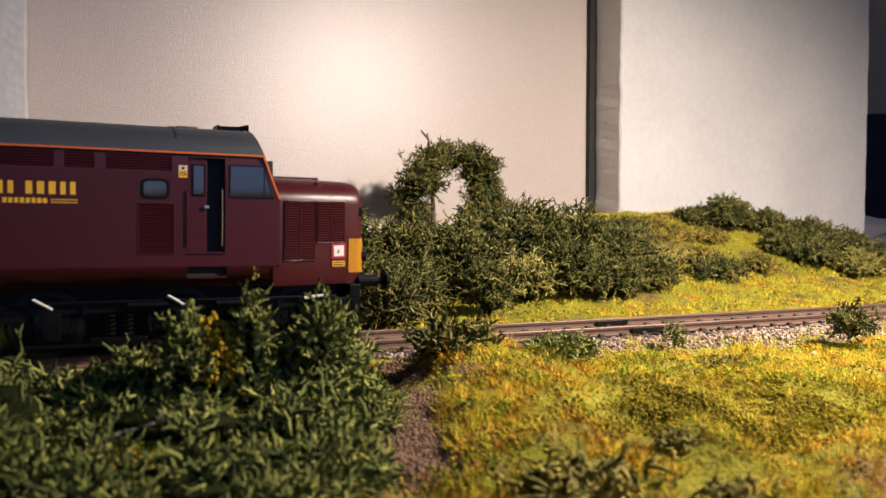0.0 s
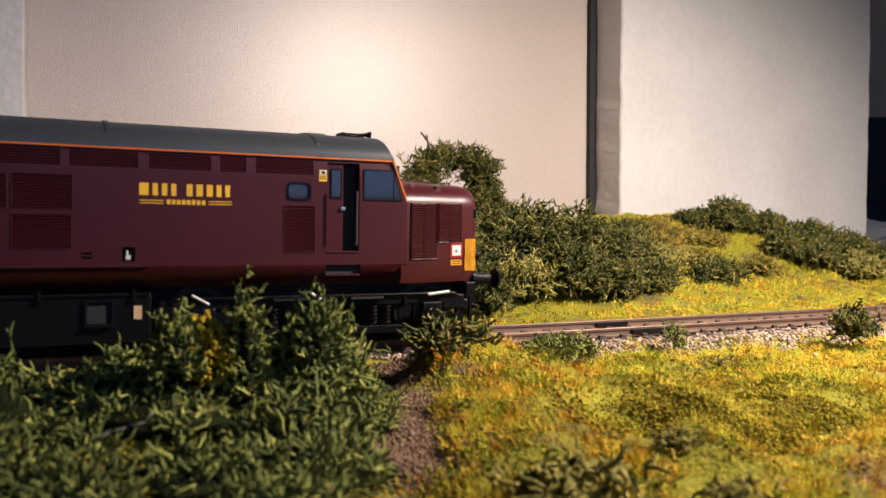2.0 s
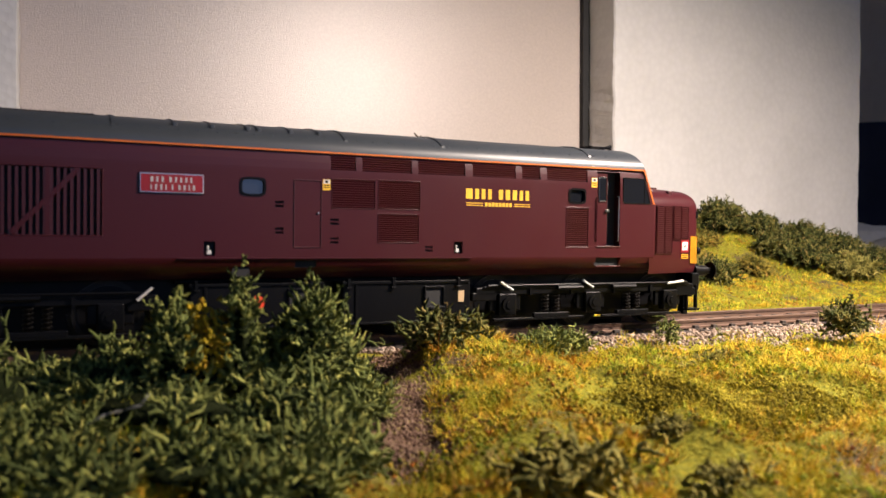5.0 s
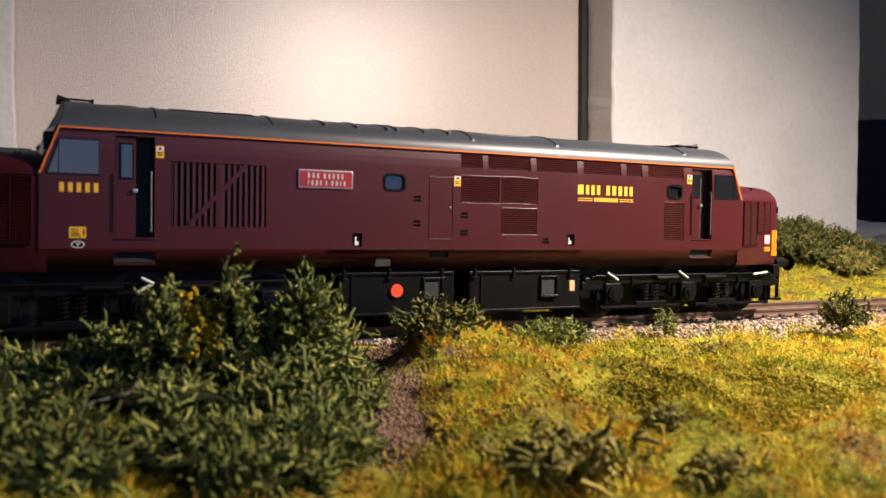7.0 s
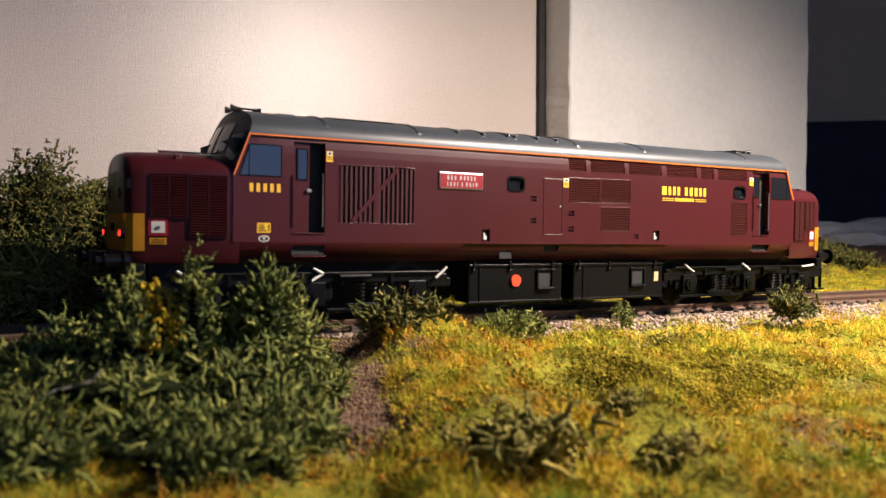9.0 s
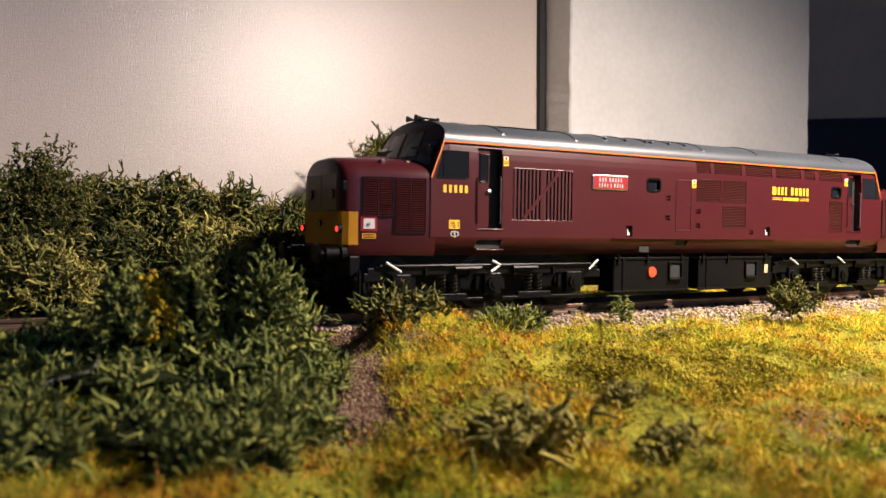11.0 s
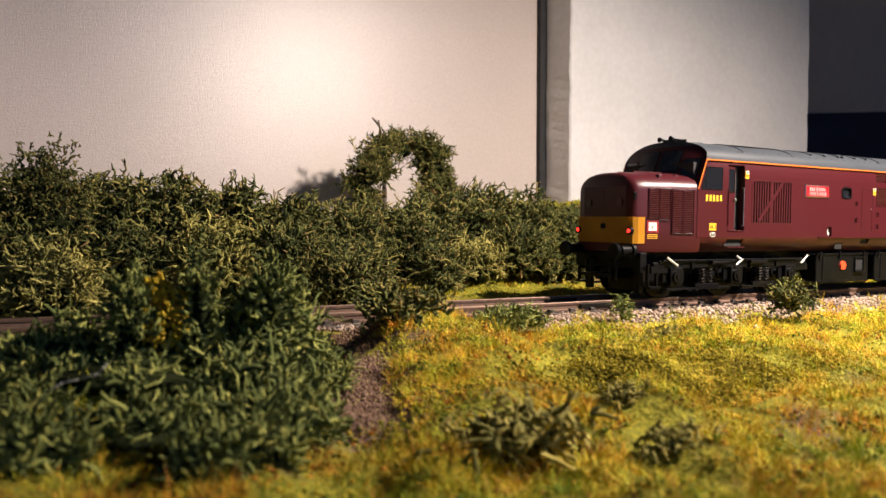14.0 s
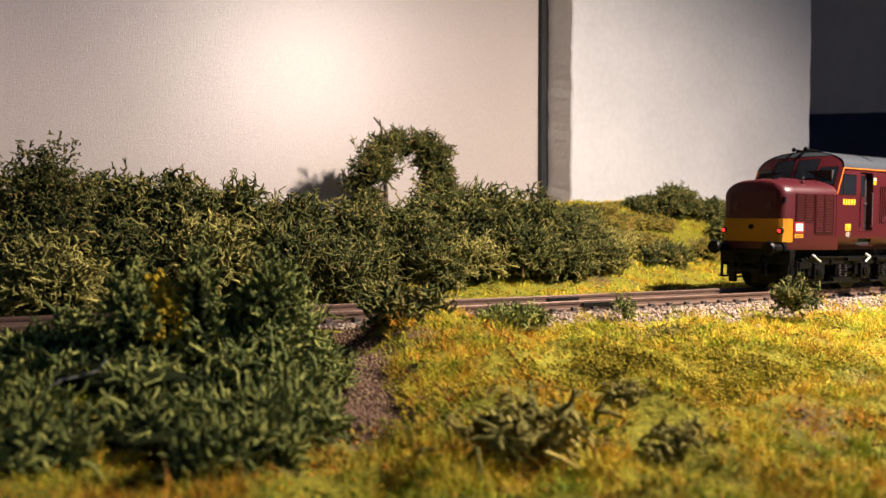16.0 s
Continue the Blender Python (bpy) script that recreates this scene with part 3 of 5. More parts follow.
def track():
    root = empty("track", pose(0, 0, RAIL_Z, 0, math.degrees(math.atan(SLOPE)), 0), "single model railway track with worn steel rails on dark sleepers", "track", kind="structure")
    for y in (-8.25, 8.25):
        for name, mat, prof in (("rail_web", RUST, [(-1.0, -2.6), (1.0, -2.6), (1.0, -2.2), (0.35, -1.9), (0.35, -0.9), (-0.35, -0.9), (-0.35, -1.9), (-1.0, -2.2)]),
                                ("rail_head", STEEL, [(-0.62, -0.85), (0.62, -0.85), (0.68, -0.2), (0.5, 0), (-0.5, 0), (-0.68, -0.2)])):
            bm = bmesh.new()
            rings = [[bm.verts.new((x, y + p + 1000 * float(bend(x / 1000)), z)) for p, z in prof] for x in (-350, *range(0, 781, 20))]
            for a, b in zip(rings, rings[1:]):
                for k in range(len(prof)):
                    bm.faces.new((a[k - 1], a[k], b[k], b[k - 1]))
            bm.faces.new(rings[0])
            bm.faces.new(rings[-1][::-1])
            part(name, bm, mat, root, "bright worn running surface" if name == "rail_head" else "")
    bm = boxes((-1.6, 1.6, -15, 15, -4.6, -2.65), bevel=0.2)
    for y in (-8.25, 8.25):
        for s in (-1.55, 1.55):
            box(bm, -0.9, 0.9, y + s - 0.55, y + s + 0.55, -2.7, -1.75, bevel=0.12)
    first = part("sleeper", bm, SLEEPER, root)
    for k in range(1, 140):
        ob = new("sleeper", first.data)
        ob.parent = root
        x = -0.30 + 0.0076 * k
        ob.location.x, ob.location.y = x, float(bend(x))
        ob.rotation_euler.z = max(0.0, x) / 8
    first.location.x = -0.30
    bm = boxes((-6, 6, -8.25 - 1.35, -8.25 - 0.7, -2.0, -0.6), (-6, 6, 8.25 - 1.35, 8.25 - 0.7, -2.0, -0.6), bevel=0.1)
    joint = part("rail_joiner", bm, OILED, root)
    joint.location.x, joint.location.y, joint.rotation_euler.z = 0.158, float(bend(0.158)), 0.158 / 8


grass()
loose_ground()
track()

# ---- the locomotive, in millimetres over the rail, nose towards +x ----
HALF, CANT, TOP, FOOT = 17.8, 43.3, 49.9, 14.6


def lean_in(z):
    """The side's upper edge rolls in towards the roof, its foot tucks under."""
    d = max(0.0, 19.3 - z)
    return 0.026 * max(0.0, z - 38.6) ** 2 + 0.16 * d + 0.13 * d * d


def side_panel(bm, side, x0, x1, z0, z1, holes):
    """One flat body side with recesses: holes are x0, x1, z0, z1, depth."""
    xs = sorted({x0, x1, *(h[0] for h in holes), *(h[1] for h in holes)})
    zs = sorted({z0, z1, 15.1, 15.7, 16.2, 16.7, 17.6, 18.1, 18.9, 19.3, 38.6, 41.0, *(h[2] for h in holes), *(h[3] for h in holes)})
    grid = {}

    def at(x, z, d=0.0):
        key = (round(x, 3), round(z, 3), d)
        if key not in grid:
            grid[key] = bm.verts.new((x, side * (HALF - d - lean_in(z)), z))
        return grid[key]

    for a, b in zip(xs, xs[1:]):
        for c, d in zip(zs, zs[1:]):
            mx, mz = (a + b) / 2, (c + d) / 2
            if not any(h[0] < mx < h[1] and h[2] < mz < h[3] for h in holes):
                bm.faces.new((at(a, c), at(b, c), at(b, d), at(a, d)))
    for a, b, c, d, deep in holes:
        corners = [(a, c), (b, c), (b, d), (a, d)]
        for (p, q), (r, s) in zip(corners, corners[1:] + corners[:1]):
            bm.faces.new([bm.verts.new((p, side * (HALF - lean_in(q)), q)), bm.verts.new((r, side * (HALF - lean_in(s)), s)), bm.verts.new((r, side * (HALF - deep - lean_in(s)), s)), bm.verts.new((p, side * (HALF - deep - lean_in(q)), q))])


def end_x(y, z):
    base = 93.9 if z <= 34.0 else (93.9 - 3.6 * (z - 34.0) / 9.3 if z <= CANT else 90.3 - 0.5 * (z - CANT))
    return base + 2.3 * (1 - (y / HALF) ** 2)


def arc_z(y):
    return CANT + (TOP - CANT) * max(0.0, 1 - (abs(y) / HALF) ** 2.2) ** (1 / 2.2)


def end_patch(bm, sign, y0, y1, z0, z1, out=0.0, top=None, n=10, m=8):
    """A patch of the cab's curved front; top: follow the roof's arc."""
    rows = []
    for i in range(n + 1):
        y = y0 + (y1 - y0) * i / n
        hi = arc_z(y) if top else z1
        rows.append([bm.verts.new((sign * (end_x(y, z0 + (hi - z0) * j / m) + out), y, z0 + (hi - z0) * j / m)) for j in range(m + 1)])
    for a, b in zip(rows, rows[1:]):
        for j in range(m):
            bm.faces.new((a[j], b[j], b[j + 1], a[j + 1]))


NOSE = [(92.5, 17.75, 34.6, 39.4), (94, 17.6, 34.6, 39.4), (103, 15.35, 34.6, 39.3), (108.5, 13.98, 34.5, 39.15), (111.0, 13.4, 34.5, 39.05), (113.8, 12.9, 34.3, 38.9), (115.1, 12.1, 34.0, 38.5), (115.6, 11.0, 33.4, 37.8)]


def taper(ob):
    """Moves a part made flush with the body in onto the nose, which narrows towards its end."""
    for v in ob.data.vertices:
        v.co.y -= math.copysign(0.25 * (abs(v.co.x) - 0.0943), v.co.y)
    return ob


def nose_ring(w, zs, zt):
    zs = zs - 1.3
    pts = [(w - 0.5, FOOT), (w, FOOT + 1.5), (w, 22.0), (w, zs)]
    for k in range(1, 12):
        a = math.pi / 2 * k / 12
        pts.append((w * math.cos(a) ** 0.74, zs + (zt - zs) * math.sin(a) ** 0.9))
    full = pts + [(0, zt)] + [(-y, z) for y, z in reversed(pts)]
    return full


def lettering(bm, side, x0, z0, height, widths, gap, out=0.06):
    """A row of plain upright bars, one for each sign."""
    x = x0
    for w in widths:
        if w > 0:
            box(bm, x, x + w, side * (HALF - 0.2), side * (HALF + out), z0, z0 + height)
            x += w + gap
        else:
            x -= w


def louvre(side, x0, x1, z0, z1, pitch, y=HALF, deep=0.45, upright=False):
    bm = bmesh.new()
    span = x1 - x0 if upright else z1 - z0
    n = max(2, int(span / pitch))
    if not upright:
        box(bm, x0, x1, side * (y - deep - 0.2), side * (y - deep * 0.75), z0, z1)
    for i in range(n):
        c = (x0 if upright else z0) + span * (i + 0.5) / n
        if upright:
            box(bm, c - pitch * 0.24, c + pitch * 0.24, side * (y - deep), side * (y - 0.12), z0, z1)
        else:
            bmesh.ops.create_cube(bm, size=1, matrix=Matrix.Translation(((x0 + x1) / 2, side * (y - deep * 0.5), c)) @ Matrix.Rotation(side * -0.6, 4, "X") @ Matrix.Diagonal((x1 - x0, deep * 0.9, pitch * 0.55, 1)))
    return bm


def ring_frame(side, x0, x1, z0, z1, wide, out, y=HALF, deep=0.3):
    """A raised frame of four bars round an opening."""
    ya, yb = side * (y - deep), side * (y + out)
    return boxes((x0 - wide, x1 + wide, ya, yb, z1, z1 + wide), (x0 - wide, x1 + wide, ya, yb, z0 - wide, z0),
                 (x0 - wide, x0, ya, yb, z0, z1), (x1, x1 + wide, ya, yb, z0, z1), bevel=min(0.12, wide * 0.3))


def rounded_ring(side, x0, x1, z0, z1, out_in, out_n, in_in, in_n, y0, y1, seg=36):
    """A ring between two rounded rectangles, set in from the given box by out_in and in_in."""
    bm = bmesh.new()
    mx, mz, hx, hz = (x0 + x1) / 2, (z0 + z1) / 2, (x1 - x0) / 2, (z1 - z0) / 2

    def loop(inset, n, y):
        pts = []
        for k in range(seg):
            a = 6.283185 * (k + 0.5) / seg
            ca, sa = math.cos(a), math.sin(a)
            pts.append(bm.verts.new((mx + (hx - inset) * math.copysign(abs(ca) ** (2 / n), ca), side * y, mz + (hz - inset) * math.copysign(abs(sa) ** (2 / n), sa))))
        return pts

    loops = [loop(out_in, out_n, y0), loop(out_in, out_n, y1), loop(in_in, in_n, y1), loop(in_in, in_n, y0)]
    for p, q in zip(loops, loops[1:] + loops[:1]):
        for k in range(seg):
            j = (k + 1) % seg
            bm.faces.new((p[k], p[j], q[j], q[k]))
    bmesh.ops.recalc_face_normals(bm, faces=bm.faces)
    return bm


def polygon_plate(side, pts, out, deep=0.2, y=HALF):
    bm = bmesh.new()
    a = [bm.verts.new((x, side * (y - deep), z)) for x, z in pts]
    b = [bm.verts.new((x, side * (y + out), z)) for x, z in pts]
    bm.faces.new(a)
    bm.faces.new(b)
    for k in range(len(pts)):
        bm.faces.new((a[k - 1], a[k], b[k], b[k - 1]))
    return bm


def coil(bm, x, y, z0, z1, r=0.95, wire=0.2, turns=5):
    n = turns * 8
    pts = [Vector((x + r * math.cos(k * math.pi / 4), y + r * math.sin(k * math.pi / 4), z0 + (z1 - z0) * k / n)) for k in range(n + 1)]
    for a, b in zip(pts, pts[1:]):
        rod(bm, a, b, wire, seg=4)


TOP_LOUVRES = ((-0.8, 5.3), (6.9, 19.5), (21.2, 34.0), (36.1, 48.6), (50.5, 56.0), (58.1, 71.0))
LOUVRES = ((-0.4, 10.0, 30.8, 37.3), (11.1, 21.6, 30.9, 37.4), (11.1, 21.4, 23.0, 29.5), (64.4, 71.3, 22.1, 32.4))
DOORS = ((74.3, 82.0, 22.3, 42.4), (-80.0, -72.4, 21.5, 42.2))
PORTS = ((-21.5, -15.6, 32.8, 37.1), (64.8, 70.6, 33.4, 37.7))
CATCHES = ((-29.0, -26.6, 19.8, 22.9), (31.0, 33.5, 20.3, 23.2))
VENTS = ((-13.6, -11.7, 30.6, 32.0), (-13.6, -11.7, 24.7, 26.1), (-0.8, 1.2, 26.9, 28.3), (-0.8, 1.2, 22.6, 24.0), (23.3, 25.3, 20.8, 22.1))
STEPS = ((74.2, 82.4, 17.1, 19.2), (-80.1, -72.3, 16.4, 18.6), (-8.8, -3.8, 17.1, 18.7), (-22.7, -18.9, 15.2, 17.4))
GRILLE = (-68.8, -49.2, 24.0, 37.4)


def locomotive():
    root = empty("locomotive", pose(0, 0, RAIL_Z), "maroon model diesel locomotive with grey roof, running on the track", "locomotive")
    # body shell
    bm = bmesh.new()
    holes = [(a, b, 39.4, 42.6, 0.5) for a, b in TOP_LOUVRES] + [(*l, 0.5) for l in LOUVRES] + [(*d, 2.6) for d in DOORS]
    holes += [(*p, 0.9) for p in PORTS] + [(*c, 1.2) for c in CATCHES] + [(*v, 0.7) for v in VENTS] + [(*s, 1.4) for s in STEPS] + [(*GRILLE, 1.8)]
    for side in (-1, 1):
        side_panel(bm, side, -88.6, 88.6, FOOT, CANT, holes)
        for s in (-1, 1):
            for q in ([(88.6, FOOT), (93.9, FOOT), (93.9, 16.2), (88.6, 16.2)], [(88.6, 16.2), (93.9, 16.2), (93.9, 17.6), (88.6, 17.6)], [(88.6, 17.6), (93.9, 17.6), (93.9, 19.3), (88.6, 19.3)], [(88.6, 19.3), (93.9, 19.3), (93.9, 34.0), (92.12, 38.6), (88.6, 38.6)], [(88.6, 38.6), (92.12, 38.6), (90.3, CANT), (88.6, CANT)]):
                bm.faces.new([bm.verts.new((s * x, side * (HALF - lean_in(z)), z)) for x, z in q])
    bm.faces.new([bm.verts.new(p) for p in ((-94, -HALF + 3.6, FOOT), (94, -HALF + 3.6, FOOT), (94, HALF - 3.6, FOOT), (-94, HALF - 3.6, FOOT))])
    for s in (-1, 1):
        end_patch(bm, s, -HALF, HALF, 33.0, 0, top=True, n=24, m=14)
    bmesh.ops.remove_doubles(bm, verts=bm.verts, dist=0.02)
    body = part("body", bm, MAROON, root)
    # a black block fills the shell as the dark seen through its openings
    part("interior_shade_block", boxes((-93, 93, -15.0, 15.0, 15.2, 42.5)), SHADE_BLACK, body)
    for side in (-1, 1):
        part("sill_strip", boxes((-34.3, 36.0, side * 17.6, side * 18.2, 19.15, 19.4)), MAROON, body)
        part("lining", boxes((-90.3, 90.3, side * 16.9, side * 17.85, 43.1, 43.48)), ORANGE, body, "thin orange line under the roof")
        for s in (-1, 1):
            bmp = polygon_plate(side, [(s * 90.0, 43.5), (s * 93.6, 34.0), (s * 94.0, 34.0), (s * 90.4, 43.5)], 0.1)
            part("lining", bmp, ORANGE, body, "thin orange line down the cab pillar")
        for a, b in TOP_LOUVRES:
            part("louvre", louvre(side, a, b, 39.4, 42.6, 0.5, y=17.55, deep=0.3), MAROON, body)
        for a, b, c, d in LOUVRES:
            part("louvre", louvre(side, a, b, c, d, 0.5, y=17.85, deep=0.3), MAROON, body)
            part("louvre_frame", ring_frame(side, a, b, c, d, 0.25, 0.12), MAROON, body)
        # the big radiator grille with its slanting brace
        a, b, c, d = GRILLE
        # black sheet as the shade behind the slats
        part("grille_shade", boxes((a, b, side * 15.9, side * 16.1, c, d)), SHADE_BLACK, body)
        part("grille", louvre(side, a, b, c, d, 1.22, deep=0.7, upright=True), MAROON_DARK, body)
        bmg = ring_frame(side, a, b, c, d, 0.3, 0.08)
        box(bmg, -59.6, -58.7, side * 17.0, side * 17.75, c, d)
        m = Matrix.Translation((-59.5, side * 17.65, 30.8)) @ Matrix.Rotation(-math.atan2(13.0, 12.1), 4, "Y") @ Matrix.Diagonal((17.6, 0.5, 1.0, 1))
        bmesh.ops.create_cube(bmg, size=1, matrix=m)
        part("grille_brace", bmg, MAROON, body)
        # doors, left ajar inside their openings
        for a, b, c, d in DOORS:
            door = part("door", boxes((a + 0.1, a + 4.0, side * 16.3, side * 16.9, c, d - 0.1), bevel=0.1), MAROON, body, "maroon cab door standing open")
            part("door_window", boxes((a + 1.1, a + 3.4, side * 16.8, side * 17.05, c + 12.2, d - 1.6), bevel=0.12), GLASS, door)
            part("window_frame", ring_frame(side, a + 1.1, a + 3.4, c + 12.2, d - 1.6, 0.22, 0.1, y=17.0), BLACK, door)
            part("door_handle", boxes((a + 3.3, a + 4.4, side * 16.9, side * 17.5, c + 9.3, c + 10.0), bevel=0.1), SILVER, door)
            # black sheet added as the shade in the doorway
            part("doorway_shade", boxes((a, b, side * 15.2, side * 15.3, c, d)), SHADE_BLACK, body)
            for gx, g0, g1 in ((b - 0.7, c + 1.5, c + 13.5), (a - 0.25, c + 1.5, c + 13.0)):
                part("grab_rail", rods(((gx, side * 18.1, g0), (gx, side * 18.1, g1), 0.16), ((gx, side * 17.4, g0), (gx, side * 18.1, g0), 0.14), ((gx, side * 17.4, g1), (gx, side * 18.1, g1), 0.14)), SILVER if gx > a else MAROON, body)
            part("step_lip", boxes((a - 0.2, b + 0.3, side * 17.5, side * 18.05, c - 0.35, c), (a - 0.2, b + 0.3, side * 17.5, side * 18.0, c - 5.6, c - 5.25), bevel=0.08), MAROON, body)
        for a, b, c, d in PORTS:
            w = part("window", boxes((a, b, side * 17.0, side * 17.25, c, d)), GLASS, body)
            part("window_surround", rounded_ring(side, a, b, c, d, -0.06, 40, 0.12, 4.2, 16.95, 17.815), MAROON, w)
            part("window_frame", rounded_ring(side, a, b, c, d, 0.05, 4.2, 0.55, 4.2, 17.1, 17.95), BLACK, w)
        for a, b, c, d in CATCHES:
            # shade at the back of the catch opening, painted as a black sheet
            part("recess_shade", boxes((a + 0.05, b - 0.05, side * 16.5, side * 16.75, c, d)), SHADE_BLACK, body)
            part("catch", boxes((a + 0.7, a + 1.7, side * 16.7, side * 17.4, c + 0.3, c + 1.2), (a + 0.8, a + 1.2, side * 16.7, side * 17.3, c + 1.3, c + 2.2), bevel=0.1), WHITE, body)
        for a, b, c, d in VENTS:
            # black sheet paints the shade inside the vent hole
            part("vent_shade", boxes((a, b, side * 17.1, side * 17.2, c, d)), SHADE_BLACK, body)
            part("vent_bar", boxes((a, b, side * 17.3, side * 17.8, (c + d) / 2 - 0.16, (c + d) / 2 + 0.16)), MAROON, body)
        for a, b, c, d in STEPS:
            # black sheet for the shade in the step's opening
            part("footstep", boxes((a, b, side * 16.4, side * 16.6, c, d)), SHADE_BLACK, body)
        part("side_door", ring_frame(side, -9.2, -3.1, 21.8, 36.7, 0.2, 0.14), MAROON_DARK, body)
        part("door_knob", boxes((-3.9, -3.5, side * 17.7, side * 18.1, 29.2, 29.7), bevel=0.1), SILVER, body)
        # cab side windows and quarter lights
        for s in (1, -1):
            pts = [(s * 83.0, 34.1), (s * 92.5, 34.1), (s * 90.2, 41.0), (s * 83.0, 41.0)]
            w = part("cab_window", polygon_plate(side, pts, 0.05), GLASS, body)
            bmf = bmesh.new()
            for p, q in zip(pts, pts[1:] + pts[:1]):
                rod(bmf, (p[0], side * 17.85, p[1]), (q[0], side * 17.85, q[1]), 0.13, seg=6)
            rod(bmf, (s * 90.4, side * 17.85, 34.1), (s * 90.4, side * 17.85, 40.6), 0.12, seg=6)
            part("window_frame", bmf, OILED, w)
            # warning panel by the tail: white square with a red rim, yellow plate under it
            sq = part("marker_panel", boxes((s * 107.0, s * 110.9, side * 17.2, side * 17.75, 20.5, 24.2)), RED, root, "white square marker with red border")
            taper(sq)
            taper(part("marker_face", boxes((s * 107.6, s * 110.3, side * 17.4, side * 17.82, 21.1, 23.6)), WHITE, sq))
            taper(part("marker_knob", rods(((s * 108.95, side * 17.7, 22.3), (s * 108.95, side * 18.0, 22.3), 0.4)), SILVER, sq))
            taper(part("yellow_plate", boxes((s * 107.3, s * 110.6, side * 17.2, side * 17.72, 18.7, 20.0)), YELLOW, root))
            taper(part("plate_rule", boxes((s * 107.6, s * 110.3, side * 17.3, side * 17.76, 18.95, 19.2), (s * 107.6, s * 110.3, side * 17.3, side * 17.76, 19.5, 19.75)), BLACK, root))
            taper(part("lamp_iron", boxes((s * 111.7, s * 112.5, side * 16.6, side * 17.6, 20.7, 23.6), bevel=0.1), BLACK, root))
            # nose louvres
            for a, b, c, d in ((95.3, 98.8, 20.4, 33.6), (99.1, 102.5, 20.4, 33.6), (103.3, 106.7, 24.4, 33.7), (107.0, 110.3, 24.4, 33.7)):
                lo, hi = min(s * a, s * b), max(s * a, s * b)
                p = taper(part("nose_louvre", boxes((lo, hi, side * 17.2, side * 17.62, c, d)), MAROON, root))
                taper(part("slat_panel", louvre(side, lo + 0.2, hi - 0.2, c + 0.2, d - 0.2, 0.55, y=17.98, deep=0.4), MAROON, p))
                taper(part("louvre_frame", ring_frame(side, lo, hi, c, d, 0.18, 0.12, y=17.8), MAROON, p))
        # stickers, lettering as plain bars
        for a, b, c, d in ((72.3, 74.1, 38.0, 40.6), (-2.7, -0.9, 34.7, 37.2), (-72.2, -70.6, 38.0, 40.5)):
            st = part("warning_sticker", boxes((a, b, side * 17.6, side * 17.84, c, d)), GOLD, body, "small yellow warning sticker with white top")
            part("sticker_top", boxes((a + 0.1, b - 0.1, side * 17.7, side * 17.87, d - 1.0, d - 0.1)), WHITE, st)
            part("sticker_sign", boxes((a + 0.55, b - 0.55, side * 17.7, side * 17.9, d - 0.85, d - 0.3), (a + 0.25, b - 0.25, side * 17.7, side * 17.87, c + 0.55, c + 0.75), (a + 0.25, b - 0.25, side * 17.7, side * 17.87, c + 1.0, c + 1.2)), BLACK, st)
        bmt = bmesh.new()
        lettering(bmt, side, 34.2, 33.9, 2.5, (1.85, 1.0, 1.05, 1.0, -1.3, 1.2, 1.3, 1.25, 1.0, 1.0), 0.80)
        lettering(bmt, side, 39.6, 32.1, 1.0, (0.75,) * 8, 0.26)
        box(bmt, 34.3, 39.0, side * 17.6, side * 17.86, 32.75, 32.95)
        box(bmt, 34.3, 39.0, side * 17.6, side * 17.86, 32.2, 32.4)
        box(bmt, 48.1, 52.9, side * 17.6, side * 17.86, 32.75, 32.95)
        box(bmt, 48.1, 52.9, side * 17.6, side * 17.86, 32.2, 32.4)
        part("lettering", bmt, GOLD, body, "yellow company lettering as plain bars")
        bmt = bmesh.new()
        lettering(bmt, side, -90.3, 30.5, 1.9, (0.85,) * 5, 0.72)
        part("running_number", bmt, GOLD, body, "yellow running number as plain bars")
        lab = part("data_panel", boxes((-88.5, -85.4, side * 17.6, side * 17.84, 21.4, 23.6)), GOLD, body)
        part("panel_print", boxes(*[(-88.2, -86.4 - 0.2 * k, side * 17.7, side * 17.87, 21.7 + 0.42 * k, 21.92 + 0.42 * k) for k in range(4)], (-86.0, -85.7, side * 17.7, side * 17.87, 21.8, 23.2)), BLACK, lab)
        bmo = bmesh.new()
        bmesh.ops.create_cone(bmo, cap_ends=True, segments=24, radius1=1, radius2=1, depth=0.2, matrix=Matrix.Translation((-86.9, side * 17.78, 20.1)) @ Matrix.Diagonal((1.25, 1, 0.75, 1)) @ Matrix.Rotation(math.pi / 2, 4, "X"))
        ov = part("oval_plate", bmo, WHITE, body)
        bmo = bmesh.new()
        bmesh.ops.create_cone(bmo, cap_ends=True, segments=24, radius1=1, radius2=1, depth=0.26, matrix=Matrix.Translation((-86.9, side * 17.78, 20.1)) @ Matrix.Diagonal((1.0, 1, 0.55, 1)) @ Matrix.Rotation(math.pi / 2, 4, "X"))
        part("oval_field", bmo, BLACK, ov)
        part("oval_mark", boxes((-87.3, -86.5, side * 17.8, side * 17.95, 20.2, 20.45), (-87.05, -86.75, side * 17.8, side * 17.95, 19.75, 20.1)), WHITE, ov)
        np_ = part("nameplate", boxes((-42.1, -29.1, side * 17.6, side * 18.15, 32.9, 37.1), bevel=0.15), SILVER, body, "red nameplate with silver rim")
        part("plate_field", boxes((-41.8, -29.4, side * 18.0, side * 18.22, 33.2, 36.8)), RED, np_)
        bmt = bmesh.new()
